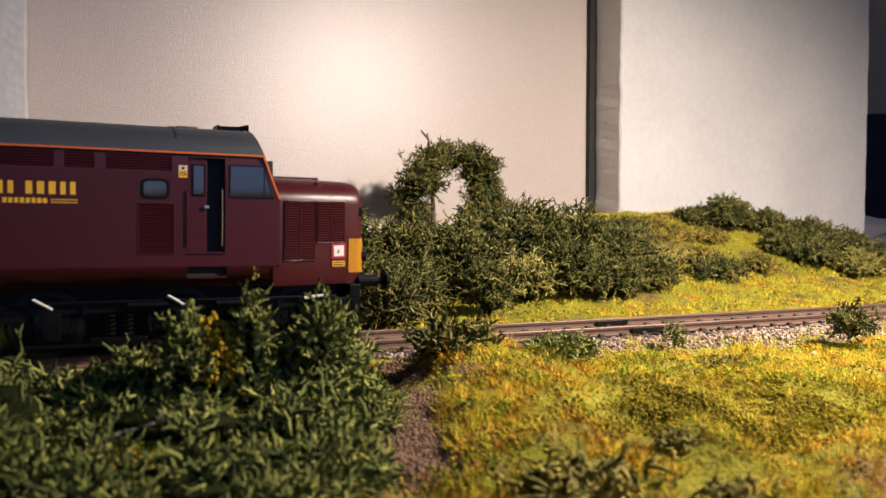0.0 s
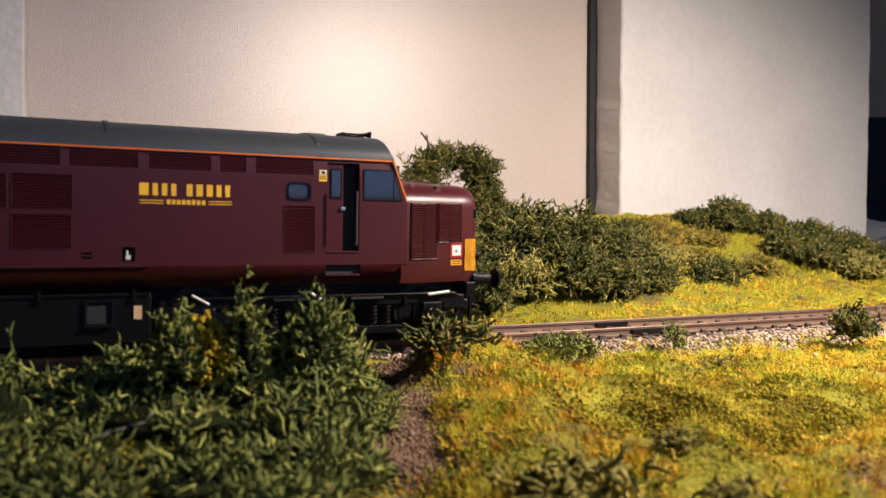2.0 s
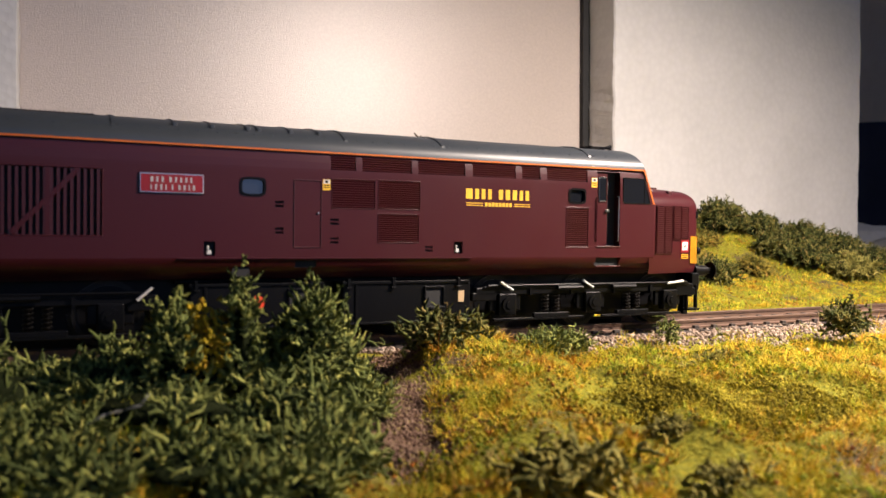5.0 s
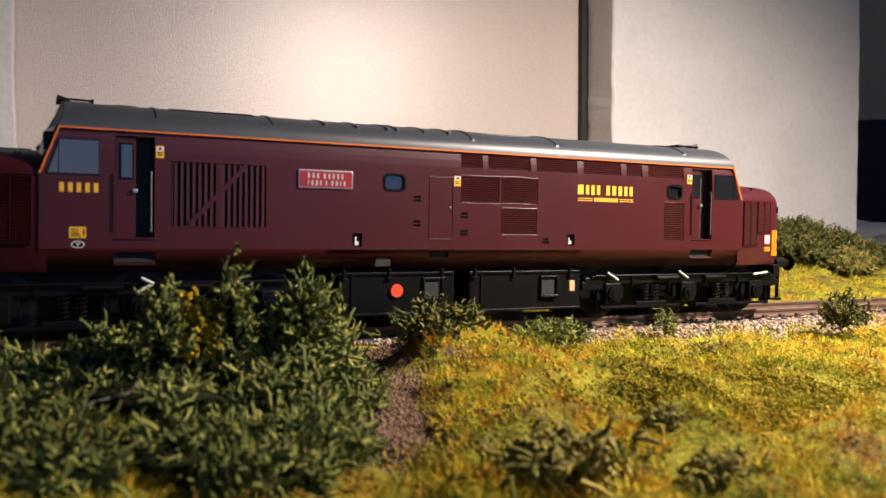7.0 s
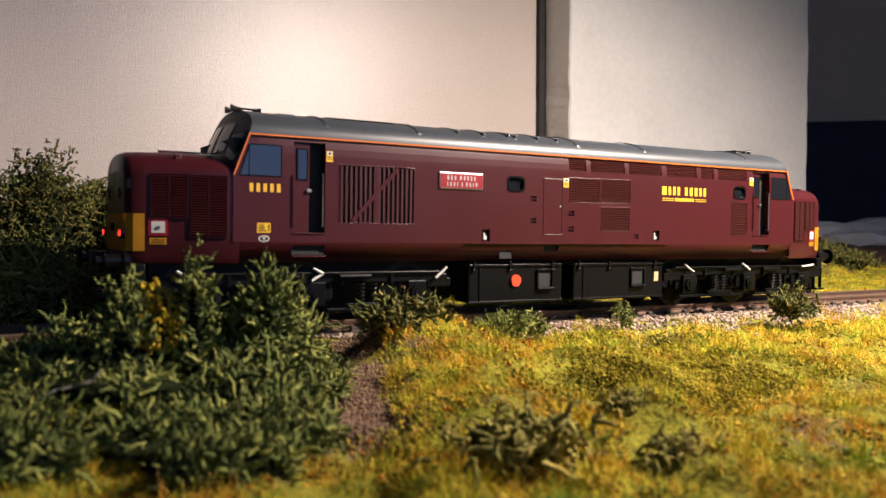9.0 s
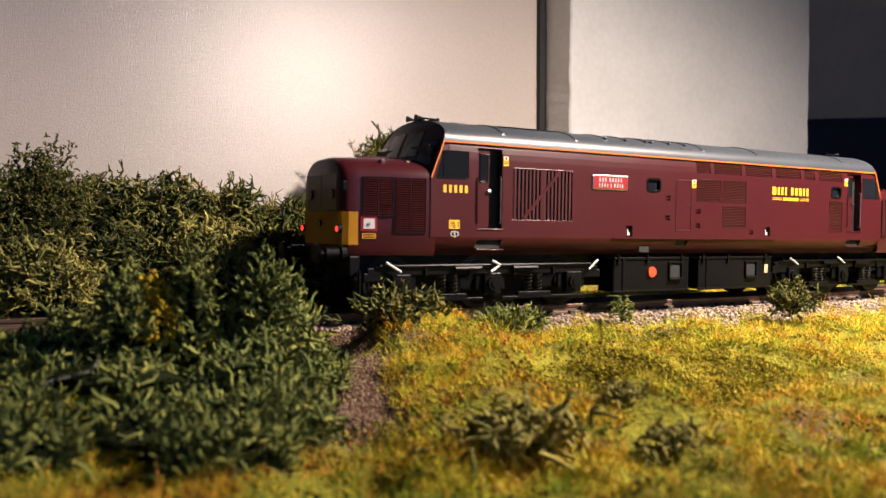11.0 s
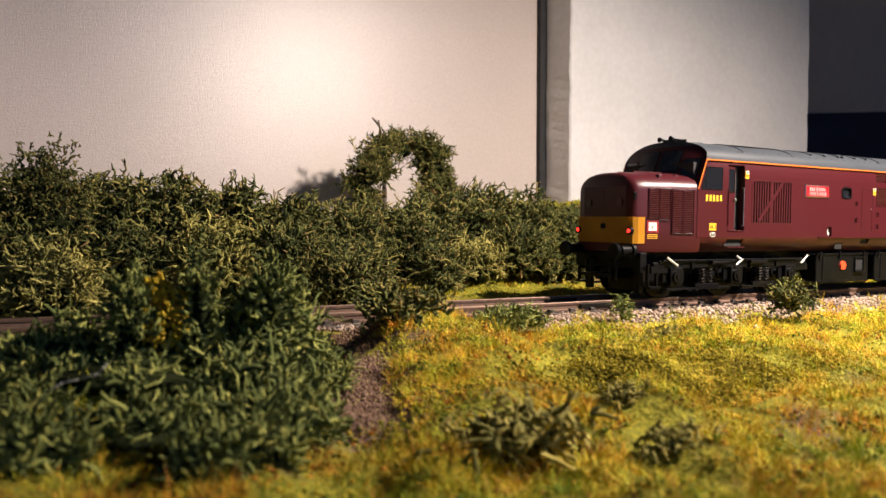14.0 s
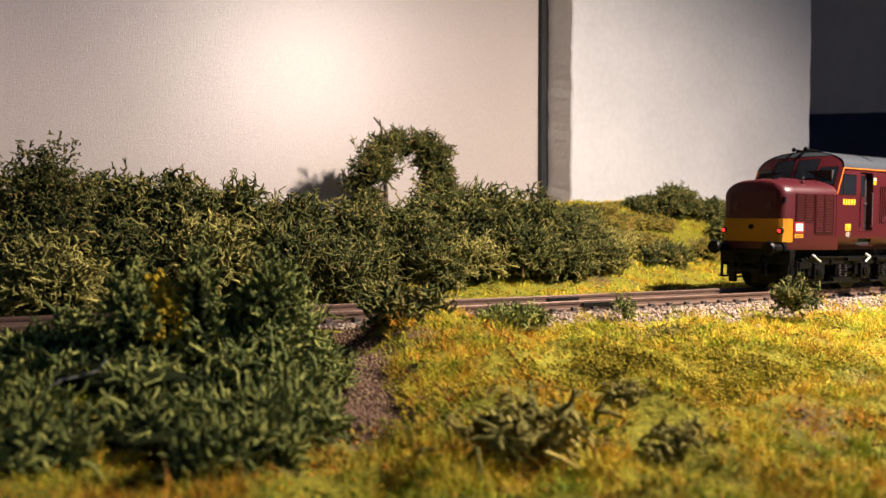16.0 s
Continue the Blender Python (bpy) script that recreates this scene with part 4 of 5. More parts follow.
        lettering(bmt, side, -39.9, 35.2, 1.1, (0.5, 0.42, 0.42, -0.5, 0.52, 0.42, 0.42, 0.42, 0.36), 0.62, 0.5)
        lettering(bmt, side, -39.9, 33.6, 1.1, (0.25, 0.42, 0.42, 0.25, -0.4, 0.3, -0.4, 0.42, 0.42, 0.25, 0.42), 0.62, 0.5)
        part("plate_lettering", bmt, LENS, np_)
    # noses
    for s in (1, -1):
        bm = bmesh.new()
        rings = [[bm.verts.new((s * x, y, z)) for y, z in nose_ring(w, a, b)] for x, w, a, b in NOSE]
        for r0, r1 in zip(rings, rings[1:]):
            for k in range(len(r0) - 1):
                bm.faces.new((r0[k], r0[k + 1], r1[k + 1], r1[k]))
        bm.faces.new(rings[-1])
        nose = part("nose", bm, MAROON, root, smooth=False)
        nose.data.shade_smooth()
        nose.data.set_sharp_from_angle(angle=radians(38))
        bm = bmesh.new()
        cols = [(111.6, 13.5), (113.9, 13.08), (115.3, 12.25), (115.82, 11.0), (115.82, -11.0), (115.3, -12.25), (113.9, -13.08), (111.6, -13.5)]
        lo = [bm.verts.new((s * x, y, 17.2)) for x, y in cols]
        hi = [bm.verts.new((s * x, y, 25.2)) for x, y in cols]
        for k in range(len(cols) - 1):
            bm.faces.new((lo[k], lo[k + 1], hi[k + 1], hi[k]))
        bmesh.ops.solidify(bm, geom=bm.faces[:], thickness=0.15)
        part("yellow_panel", bm, YELLOW, nose, "yellow warning panel across the nose")
        part("nose_door", boxes((s * 115.1, s * 115.66, -9.6, -0.15, 25.6, 34.6), (s * 115.1, s * 115.66, 0.15, 9.6, 25.6, 34.6), bevel=0.08), MAROON, nose)
        for y in (-7, 7):
            part("marker_light", rods(((s * 115.3, y, 29.6), (s * 116.1, y, 29.6), 1.25), seg=18), MAROON_DARK, nose)
        for y in (-11.6, 11.6):
            lamp_b = part("tail_lamp", rods(((s * 115.3, y, 21.0), (s * 116.3, y, 21.0), 1.15), seg=16), BLACK, nose)
            part("lamp_lens", rods(((s * 116.0, y, 21.0), (s * 116.5, y, 21.0), 0.62), seg=14), LAMP_RED if s < 0 else LENS, lamp_b, "lit red tail lamp" if s < 0 else "unlit lamp lens")
        part("centre_lamp", rods(((s * 115.5, 0, 22.3), (s * 116.4, 0, 22.3), 0.9), seg=14), BLACK, nose)
        bm = bmesh.new()
        for y in (-3.4, 3.4):
            box(bm, s * 95, s * 107, y - 0.15, y + 0.15, 39.1, 39.7)
        for x in (97.5, 104.5):
            box(bm, s * x - 0.7, s * x + 0.7, -12.4, -11.0, 36.9, 38.3, bevel=0.2)
        part("hinge_strip", bm, MAROON_DARK, nose)
        part("nose_vent", boxes((s * 114.2, s * 115.2, -12.6, -11.4, 30.5, 32.6), bevel=0.1), BLACK, nose)
        # windscreens
        for a, b, c, d in ((0.9, 8.6, 40.0, 46.6), (-8.6, -0.9, 40.0, 46.6), (10.2, 15.9, 37.4, 43.6), (-15.9, -10.2, 37.4, 43.6)):
            bm = bmesh.new()
            end_patch(bm, s, a - 0.28, b + 0.28, c - 0.28, d + 0.28, 0.10, n=8, m=6)
            f = part("windscreen_frame", bm, BLACK, body)
            bm = bmesh.new()
            end_patch(bm, s, a, b, c, d, 0.22, n=8, m=6)
            part("windscreen", bm, GLASS, f, smooth=True)
            if b > 0 and a > 0.5 and a < 5 or b == -0.9:
                mid = (a + b) / 2
                part("wiper", rods(((s * (end_x(mid, c) + 0.5), mid, c - 0.3), (s * (end_x(mid, d) + 0.5), mid + 1.5, d - 2.2), 0.15), seg=5), BLACK, body)
        # buffer beam and what hangs on it
        part("buffer_beam", boxes((s * 111.5, s * 114.3, -14.6, 14.6, 9.6, 14.5), bevel=0.3), BLACK, root)
        for y in (-11.4, 11.4):
            bm = rods(((s * 114.4, y, 15.0), (s * 119.4, y, 15.0), 1.55), seg=16)
            rod(bm, (s * 114.3, y, 15.0), (s * 115.6, y, 15.0), 2.1, seg=16)
            b_ = part("buffer", bm, BLACK, root)
            bm = rods(((s * 119.4, y, 15.0), (s * 121.3, y, 15.0), 1.0), seg=12)
            bmesh.ops.create_cone(bm, cap_ends=True, segments=24, radius1=2.6, radius2=2.2, depth=0.8, matrix=Matrix.Translation((s * 121.7, y, 15.0)) @ Matrix.Rotation(s * math.pi / 2, 4, "Y"))
            part("buffer_head", bm, BLACK, b_)
        part("coupling", boxes((s * 113, s * 119.5, -1.4, 1.4, 6.6, 8.2), (s * 118.2, s * 119.5, -6.5, 6.5, 6.8, 7.8), (s * 108, s * 113.5, -3, 3, 6, 9), bevel=0.2), BLACK, root)
        for y in (-6.8, -4.4, 4.4, 6.8):
            part("brake_hose", rods(((s * 114.6, y, 12.5), (s * 116.4, y, 11.5), 0.42), ((s * 116.4, y, 11.5), (s * 116.6, y, 5.5), 0.42)), BLACK, root)
        for y in (-11.0, 11.0):
            part("guard_iron", boxes((s * 110.5, s * 112.2, y - 1.3, y + 1.3, 2.2, 10.0), bevel=0.2), BLACK, root)
    # roof
    bm = bmesh.new()
    ys = [HALF * math.sin(a) for a in np.linspace(-math.pi / 2, math.pi / 2, 33)]
    xs = [-1, *np.linspace(-86, 86, 14), 1]
    rings = []
    for x in xs:
        rings.append([bm.verts.new(((x * (end_x(y, arc_z(y)) + 0.25)) if abs(x) == 1 else x, y * 1.002, arc_z(y) + 0.05)) for y in ys])
    for r0, r1 in zip(rings, rings[1:]):
        for k in range(len(ys) - 1):
            bm.faces.new((r0[k], r0[k + 1], r1[k + 1], r1[k]))
    roof = part("roof", bm, ROOF, root, "dark grey curved roof", smooth=True)
    for s in (1, -1):
        bm = bmesh.new()
        end_patch(bm, s, -12.8, 12.8, 48.0, 0, 0.14, top=True, n=16, m=4)
        part("roof_brow", bm, ROOF, roof, smooth=True)

    def roof_band(x0, x1, out, y0=-HALF, y1=HALF, n=24):
        bmr = bmesh.new()
        rows = []
        for x, o in ((x0, -0.2), (x0, out), (x1, out), (x1, -0.2)):
            rows.append([bmr.verts.new((x, y * (1 + o * 0.02), arc_z(y) + o)) for y in np.linspace(y0, y1, n)])
        for a, b in zip(rows, rows[1:]):
            for k in range(n - 1):
                bmr.faces.new((a[k], a[k + 1], b[k + 1], b[k]))
        return bmr

    for x in (-71.5, -46.9, 28.4, 72.5, 3.3):
        part("roof_rib", roof_band(x - 0.4, x + 0.4, 0.28), ROOF, roof)
    for x in (-34.6, -26.8, -19.0, -16.6, -9.3, -2.6):
        bm = roof_band(x - 0.22, x + 0.22, 0.25, -14.5, 14.5)
        for y in (-14.2, 14.2):
            box(bm, x - 0.45, x + 0.45, y - 0.7, y + 0.7, arc_z(y) - 0.3, arc_z(y) + 0.55, bevel=0.12)
        part("roof_strap", bm, ROOF, roof)
    part("roof_fan_grille", roof_band(-68, -50, 0.12, -10.5, 10.5), BLACK, roof, "dark mesh fan grille in the roof")
    for k in range(20):
        x = -67.5 + k * 0.9
        part("fan_slat", roof_band(x - 0.16, x + 0.16, 0.30, -9.8, 9.8, 10), ROOF, roof)
    part("roof_hatch", boxes((8, 26, -11, -10.6, 47.9, 48.9), bevel=0.1), ROOF, roof)
    part("roof_port", boxes((9, 12.5, -9, -6.8, 48.3, 49.25), bevel=0.15), BLACK, roof)
    bm = bmesh.new()
    for k in range(44):
        x = -86 + k * 4
        for y in (-16.2, 16.2):
            box(bm, x - 0.14, x + 0.14, y - 0.14, y + 0.14, arc_z(y) - 0.1, arc_z(y) + 0.22)
    tagged(part("rivet_row", bm, ROOF, roof), kind="stuff")
    for s in (1, -1):
        part("roof_vent", boxes((s * 74, s * 79, -2, 2, 49.5, 50.5), bevel=0.4), ROOF, roof)
        bm = boxes((s * 83.0, s * 88.6, -0.4, 0.4, 50.2, 50.55))
        for y in (-2.4, 2.4):
            rod(bm, (s * 83.2, y, 50.7), (s * 88.2, y, 50.8), 0.24, seg=10)
            rod(bm, (s * 88.2, y, 50.8), (s * 90.2, y, 50.8), 0.26, 0.85, seg=14)
        box(bm, s * 83.0, s * 83.6, -2.7, 2.7, 49.5, 51.1)
        box(bm, s * 87.6, s * 88.3, -2.7, 2.7, 49.0, 50.6)
        part("horn", bm, BLACK, roof)
    # frames and tanks between the bogies
    part("chassis", boxes((-110, 110, -9.5, 9.5, 8.5, 14.7)), BLACK, root)
    for side in (-1, 1):
        for x0, x1 in ((-31.8, -1.2), (2.9, 37.0)):
            tank = part("battery_box", boxes((x0, x1, side * 9.0, side * 15.9, 3.6, 13.4), bevel=0.5), BLACK, root)
            part("box_rim", boxes((x0, x1 - 0.4, side * 15.4, side * 16.3, 13.0, 13.7), (x0, x1, side * 15.4, side * 16.1, 3.4, 4.0), bevel=0.12), BLACK, tank)
            w0 = -9.6 if x0 < 0 else 24.4
            part("hatch_frame", ring_frame(side, w0, w0 + 4.6, 7.4, 11.8, 0.5, 0.6, y=15.9), BLACK, tank)
            # added black plate paints the darkness inside the hatch
            part("hatch_shade", boxes((w0 + 0.1, w0 + 4.5, side * 15.85, side * 15.95, 7.5, 11.7)), SHADE_BLACK, tank)
            for hx in (x0 + 1.2, x0 + 12.5, x1 - 4.0):
                part("lifting_eye", boxes((hx, hx + 0.7, side * 15.6, side * 16.6, 12.0, 14.4), (hx - 0.3, hx + 1.0, side * 15.6, side * 16.7, 12.0, 12.4), bevel=0.1), BLACK, tank)
            part("hatch_ledge", boxes((w0 - 0.4, w0 + 5.0, side * 15.9, side * 17.0, 6.7, 7.2), bevel=0.1), BLACK, tank)
            part("strap", boxes((x0 + 3.2, x0 + 3.9, side * 15.8, side * 16.2, 4, 13.2), bevel=0.1), BLACK, tank)
        part("disc", rods(((-17.0, side * 15.8, 9.3), (-17.0, side * 16.5, 9.3), 1.55), seg=28), DISC, root, "bright orange-red disc on the battery box")
        part("white_tag", boxes((33.4, 35.0, side * 15.8, side * 16.1, 8.2, 11.0)), TAN, root)
        part("pipe", rods(((-34, side * 13.0, 14.0), (38, side * 13.0, 14.0), 0.45)), BLACK, root)
    for c in (-74.3, 74.3):
        bogie(root, c)
    return root


def bogie(root, c):
    s = 1 if c > 0 else -1
    bm = boxes((-30, 30, -9, 9, 7.5, 9.5), (-34, 34, -5.6, 5.6, 2.4, 8.0))
    for side in (-1, 1):
        y0, y1 = side * 14.6, side * 16.3
        # swan-necked side frame
        box(bm, -36, 36, y0, y1, 9.6, 11.6, bevel=0.25)
        box(bm, -37, -30, y0, y1, 8.2, 10.4, bevel=0.25)
        box(bm, 30, 37, y0, y1, 8.2, 10.4, bevel=0.25)
        box(bm, -34, 34, side * 15.4, side * 16.7, 11.2, 11.9, bevel=0.12)
        for x in (-27, 0, 27):
            box(bm, x - 4.6, x + 4.6, y0, side * 15.7, 5.5, 10.2, bevel=0.3)
        for x in (-20, -7, 7, 20):
            box(bm, x - 0.35, x + 0.35, side * 15.0, side * 16.9, 9.4, 11.7)
    f = part("bogie", bm, BLACK, root, "black bogie frame with springs")
    f.location = (c * MM, 0, 0)
    for side in (-1, 1):
        for x in (-27, 0, 27):
            bm = boxes((x - 2.6, x + 2.6, side * 14.8, side * 17.0, 4.4, 10.0), bevel=0.3)
            rod(bm, (x, side * 16.0, 7.2), (x, side * 17.7, 7.2), 1.9, seg=16)
            rod(bm, (x, side * 17.4, 7.2), (x, side * 18.0, 7.2), 1.0, seg=12)
            part("axle_box", bm, BLACK, f)
        for x in (-13.5, 13.5):
            for d in (-1.7, 1.7):
                bm = bmesh.new()
                coil(bm, x + d, side * 16.2, 4.8, 9.4)
                part("spring", bm, OILED, f)
        part("tie_bar", boxes((-31, -3, side * 16.0, side * 16.9, 3.0, 3.7), (3, 31, side * 16.0, side * 16.9, 3.0, 3.7), (-19, -8, side * 15.8, side * 17, 3.6, 4.8), (8, 19, side * 15.8, side * 17, 3.6, 4.8), bevel=0.15), BLACK, f)
        part("brake_rod", rods(((-33, side * 16.9, 12.1), (33, side * 16.9, 12.1), 0.3), ((-12, side * 17.2, 11.3), (-4, side * 17.2, 11.3), 0.6), ((6, side * 17.2, 11.3), (14, side * 17.2, 11.3), 0.6)), BLACK, f)
        if s < 0:
            bars = (((-31.5, 13.0), (-27.5, 10.6)), ((-0.6, 13.2), (1.8, 12.0)), ((1.8, 12.0), (-1.2, 10.4)), ((32.0, 10.6), (35.0, 13.2)))
        else:
            bars = (((-29.5, 13.0), (-26.0, 10.9)), ((-4.0, 13.2), (-0.8, 11.2)), ((25.5, 11.9), (31.0, 12.5)))
        for (a, za), (b, zb) in bars:
            part("sand_pipe", rods(((a, side * 17.4, za), (b, side * 17.6, zb), 0.33)), WHITE, f, "short white sanding pipe")
        part("footstep", boxes((s * 34, s * 38, side * 14, side * 17, 3.8, 4.4), (s * 34, s * 34.5, side * 15, side * 16, 4.2, 11), (s * 37.5, s * 38, side * 15, side * 16, 4.2, 11)), BLACK, f)
    for x in (-27, 0, 27):
        bm = rods(((0, -13, 0), (0, 13, 0), 1.0), seg=10)
        ws = part("wheelset", bm, BLACK, f)
        ws.location = (x * MM, 0, 7.2 * MM)
        WHEELS.append((ws, x * MM))
        for side in (-1, 1):
            bm = rods(((0, side * 7.3, 0), (0, side * 9.9, 0), 7.2), ((0, side * 6.6, 0), (0, side * 7.4, 0), 7.9), seg=40)
            part("tyre", bm, OILED, ws, smooth=False)
            bm = rods(((0, side * 9.7, 0), (0, side * 10.1, 0), 6.1), ((0, side * 9.7, 0), (0, side * 10.8, 0), 2.0), seg=32)
            for k in range(4):
                a = k * math.pi / 2
                rod(bm, (3.9 * math.cos(a), side * 9.9, 3.9 * math.sin(a)), (3.9 * math.cos(a), side * 10.25, 3.9 * math.sin(a)), 0.9, seg=10)
            part("wheel_disc", bm, BLACK, ws)


WHEELS = []
LOCO = locomotive()

# ---- lichen bushes, hedge and trees ----


def bush(x, y, radii, top, n, length, thick, material, label, seed, name="lichen_bush", category="bush", group="", up=0.10, inner=0.5, forks=3, curl=0.65, drop=0.62):
    """A cushion of lichen whose highest twigs end at top over the rail, all in mm."""
    rng = np.random.default_rng(seed)
    g = float(land(x * MM, y * MM))
    r = np.array(radii) * MM
    high = max(float(rail_z(x * MM)) + top * MM - length * MM * 0.3, g + 0.0018)
    cz, r[2] = (g + high) / 2, (high - g) / 2 + 0.0008
    root = empty(name, pose(x * MM, y * MM, g), label, category, group)
    o = (0, 0, cz - g)
    v, q = lichen(rng, n, o, r, length * MM, thick * MM, inner, up, curl, forks)
    fast("foliage", v, q, material, root)
    # an added dark lump paints the shade deep in the cushion
    part("shade_core", lump_mesh(o, r * drop, seed * 3.7, 3, 0.5), SHADE_CORE, root, scale=1, smooth=True)
    return root


FRONT = (
    (43, -50, (9, 11, 12), 14.5, 950, 4.6, 0.46),
    (27, -50, (10, 11, 11), 11.5, 850, 4.6, 0.46),
    (9, -48, (12, 10, 9), 8.5, 850, 4.2, 0.44),
    (-9, -52, (12, 11, 9), 9.0, 750, 4.2, 0.44),
    (36, -70, (10, 10, 10), 5.0, 900, 4.6, 0.46),
    (15, -69, (12, 10, 9), -4.0, 190, 4.6, 0.46),
    (-1, -73, (11, 10, 9), 1.0, 440, 4.4, 0.46),
    (-13, -77, (9, 9, 8), 4.0, 650, 4.4, 0.44),
    (31, -87, (11, 8, 7), -1.0, 800, 4.4, 0.44),
    (16, -86, (10, 7, 7), -5.0, 190, 4.4, 0.44),
    (2, -90, (9, 6, 7), -6.0, 240, 4.4, 0.44),
    (25, -99, (9, 5, 6), -5.0, 320, 4.2, 0.42),
    (53, -36, (7, 5, 6), 3.0, 400, 3.6, 0.34),
    (49, -60, (7, 5, 5), 0.0, 320, 4.0, 0.36),
)
TUFTS = (
    (79, -36, (11, 6, 6), 6.8, 170, 5.0, 0.40),
    (112, -32, (10, 5, 4), 0.0, 420, 3.6, 0.26),
    (153, -25, (2, 2, 4), 4.0, 50, 3.5, 0.22),
    (217, -30, (8, 5, 6), 6.0, 300, 3.4, 0.28),
    (62, -109, (12, 8, 3), -14.0, 150, 5.0, 0.44),
    (82, -117, (9, 4, 3), -14.0, 90, 2.2, 0.26),
    (88, -99, (7, 3, 2), -14.0, 80, 1.8, 0.24),
    (150, -46, (10, 3, 2), -14.0, 90, 1.8, 0.20),
    (122, -58, (13, 3, 2), -14.0, 90, 1.8, 0.20),
)
HEDGE = (
    (14, 62, (17, 14, 17), 43.0, 3400, 2.1, 0.26, 0),
    (-8, 60, (14, 14, 14), 40.0, 1900, 2.2, 0.28, 0),
    (4, 48, (14, 10, 12), 20.0, 900, 4.0, 0.30, 0),
    (14, 30, (12, 7, 7), 15.0, 900, 3.6, 0.30, 1),
    (33, 70, (13, 13, 14), 36.0, 1000, 4.2, 0.30, 0),
    (50, 66, (14, 13, 13), 36.0, 1100, 4.4, 0.32, 0),
    (70, 68, (14, 13, 12), 34.0, 1100, 4.4, 0.32, 0),
    (36, 48, (13, 10, 11), 21.0, 900, 4.2, 0.30, 0),
    (58, 46, (14, 10, 11), 22.0, 1000, 4.2, 0.30, 1),
    (80, 48, (13, 10, 11), 21.0, 1000, 4.2, 0.30, 0),
    (92, 72, (14, 12, 12), 30.0, 1000, 4.4, 0.32, 0),
    (98, 44, (11, 8, 9), 14.0, 700, 5.0, 0.28, 0),
    (118, 82, (15, 12, 12), 30.0, 1000, 4.4, 0.32, 0),
    (112, 58, (10, 8, 9), 14.0, 600, 5.0, 0.28, 0),
    (142, 86, (15, 11, 13), 28.0, 1100, 4.4, 0.32, 0),
    (160, 100, (14, 11, 13), 34.0, 1000, 4.4, 0.32, 0),
    (146, 68, (9, 6, 7), 12.0, 500, 4.5, 0.28, 0),
    (184, 102, (17, 11, 13), 37.0, 1100, 4.6, 0.32, 0),
    (208, 104, (18, 11, 13), 35.0, 1100, 4.6, 0.32, 0),
    (196, 86, (14, 9, 9), 20.0, 900, 5.5, 0.30, 0),
    (216, 84, (16, 8, 9), 13.0, 700, 4.4, 0.30, 0),
    (240, 92, (16, 8, 9), 13.0, 700, 4.4, 0.30, 0),
    (172, 84, (14, 8, 9), 14.0, 700, 4.4, 0.30, 1),
    (226, 96, (17, 10, 11), 24.0, 900, 5.5, 0.30, 0),
    (244, 108, (13, 10, 10), 22.0, 800, 4.2, 0.30, 0),
    (238, 150, (18, 12, 11), 31.0, 800, 4.2, 0.32, 0),
    (272, 150, (17, 12, 11), 29.0, 800, 4.2, 0.32, 0),
    (272, 122, (14, 10, 9), 17.0, 700, 4.2, 0.30, 1),
    (362, 168, (17, 12, 12), 44.0, 800, 4.2, 0.34, 0),
    (395, 172, (17, 12, 12), 36.0, 800, 4.2, 0.34, 0),
    (425, 165, (18, 14, 14), 32.0, 800, 4.2, 0.34, 0),
    (455, 160, (18, 14, 14), 25.0, 800, 4.2, 0.34, 0),
    (480, 155, (16, 14, 11), 16.0, 700, 4.2, 0.34, 0),
    (262, 132, (15, 11, 11), 25.0, 900, 4.2, 0.32, 0),
    (286, 142, (15, 11, 11), 24.0, 900, 3.2, 0.26, 2),
    (300, 165, (16, 11, 11), 28.0, 900, 3.2, 0.26, 2),
    (300, 112, (15, 9, 8), 11.0, 700, 4.2, 0.32, 0),
    (318, 156, (13, 9, 8), 22.0, 700, 3.2, 0.26, 2),
    (306, 132, (13, 9, 9), 15.0, 800, 3.2, 0.26, 2),
    (345, 178, (15, 11, 11), 36.0, 700, 4.2, 0.34, 0),
    (402, 140, (16, 12, 11), 21.0, 800, 4.2, 0.34, 0),
    (440, 135, (17, 12, 11), 15.0, 800, 4.2, 0.34, 0),
    (470, 185, (20, 14, 11), 22.0, 700, 4.2, 0.34, 0),
    (506, 150, (15, 14, 10), 9.0, 600, 4.2, 0.34, 0),
    (425, 128, (15, 9, 9), 14.0, 700, 4.2, 0.34, 1),
    (418, 150, (16, 11, 11), 26.0, 800, 4.2, 0.34, 0),
    (386, 147, (15, 10, 10), 25.0, 800, 4.2, 0.34, 0),
    (346, 128, (13, 8, 8), 12.0, 600, 3.2, 0.26, 2),
    (338, 158, (12, 8, 8), 25.0, 600, 3.2, 0.26, 2),
)


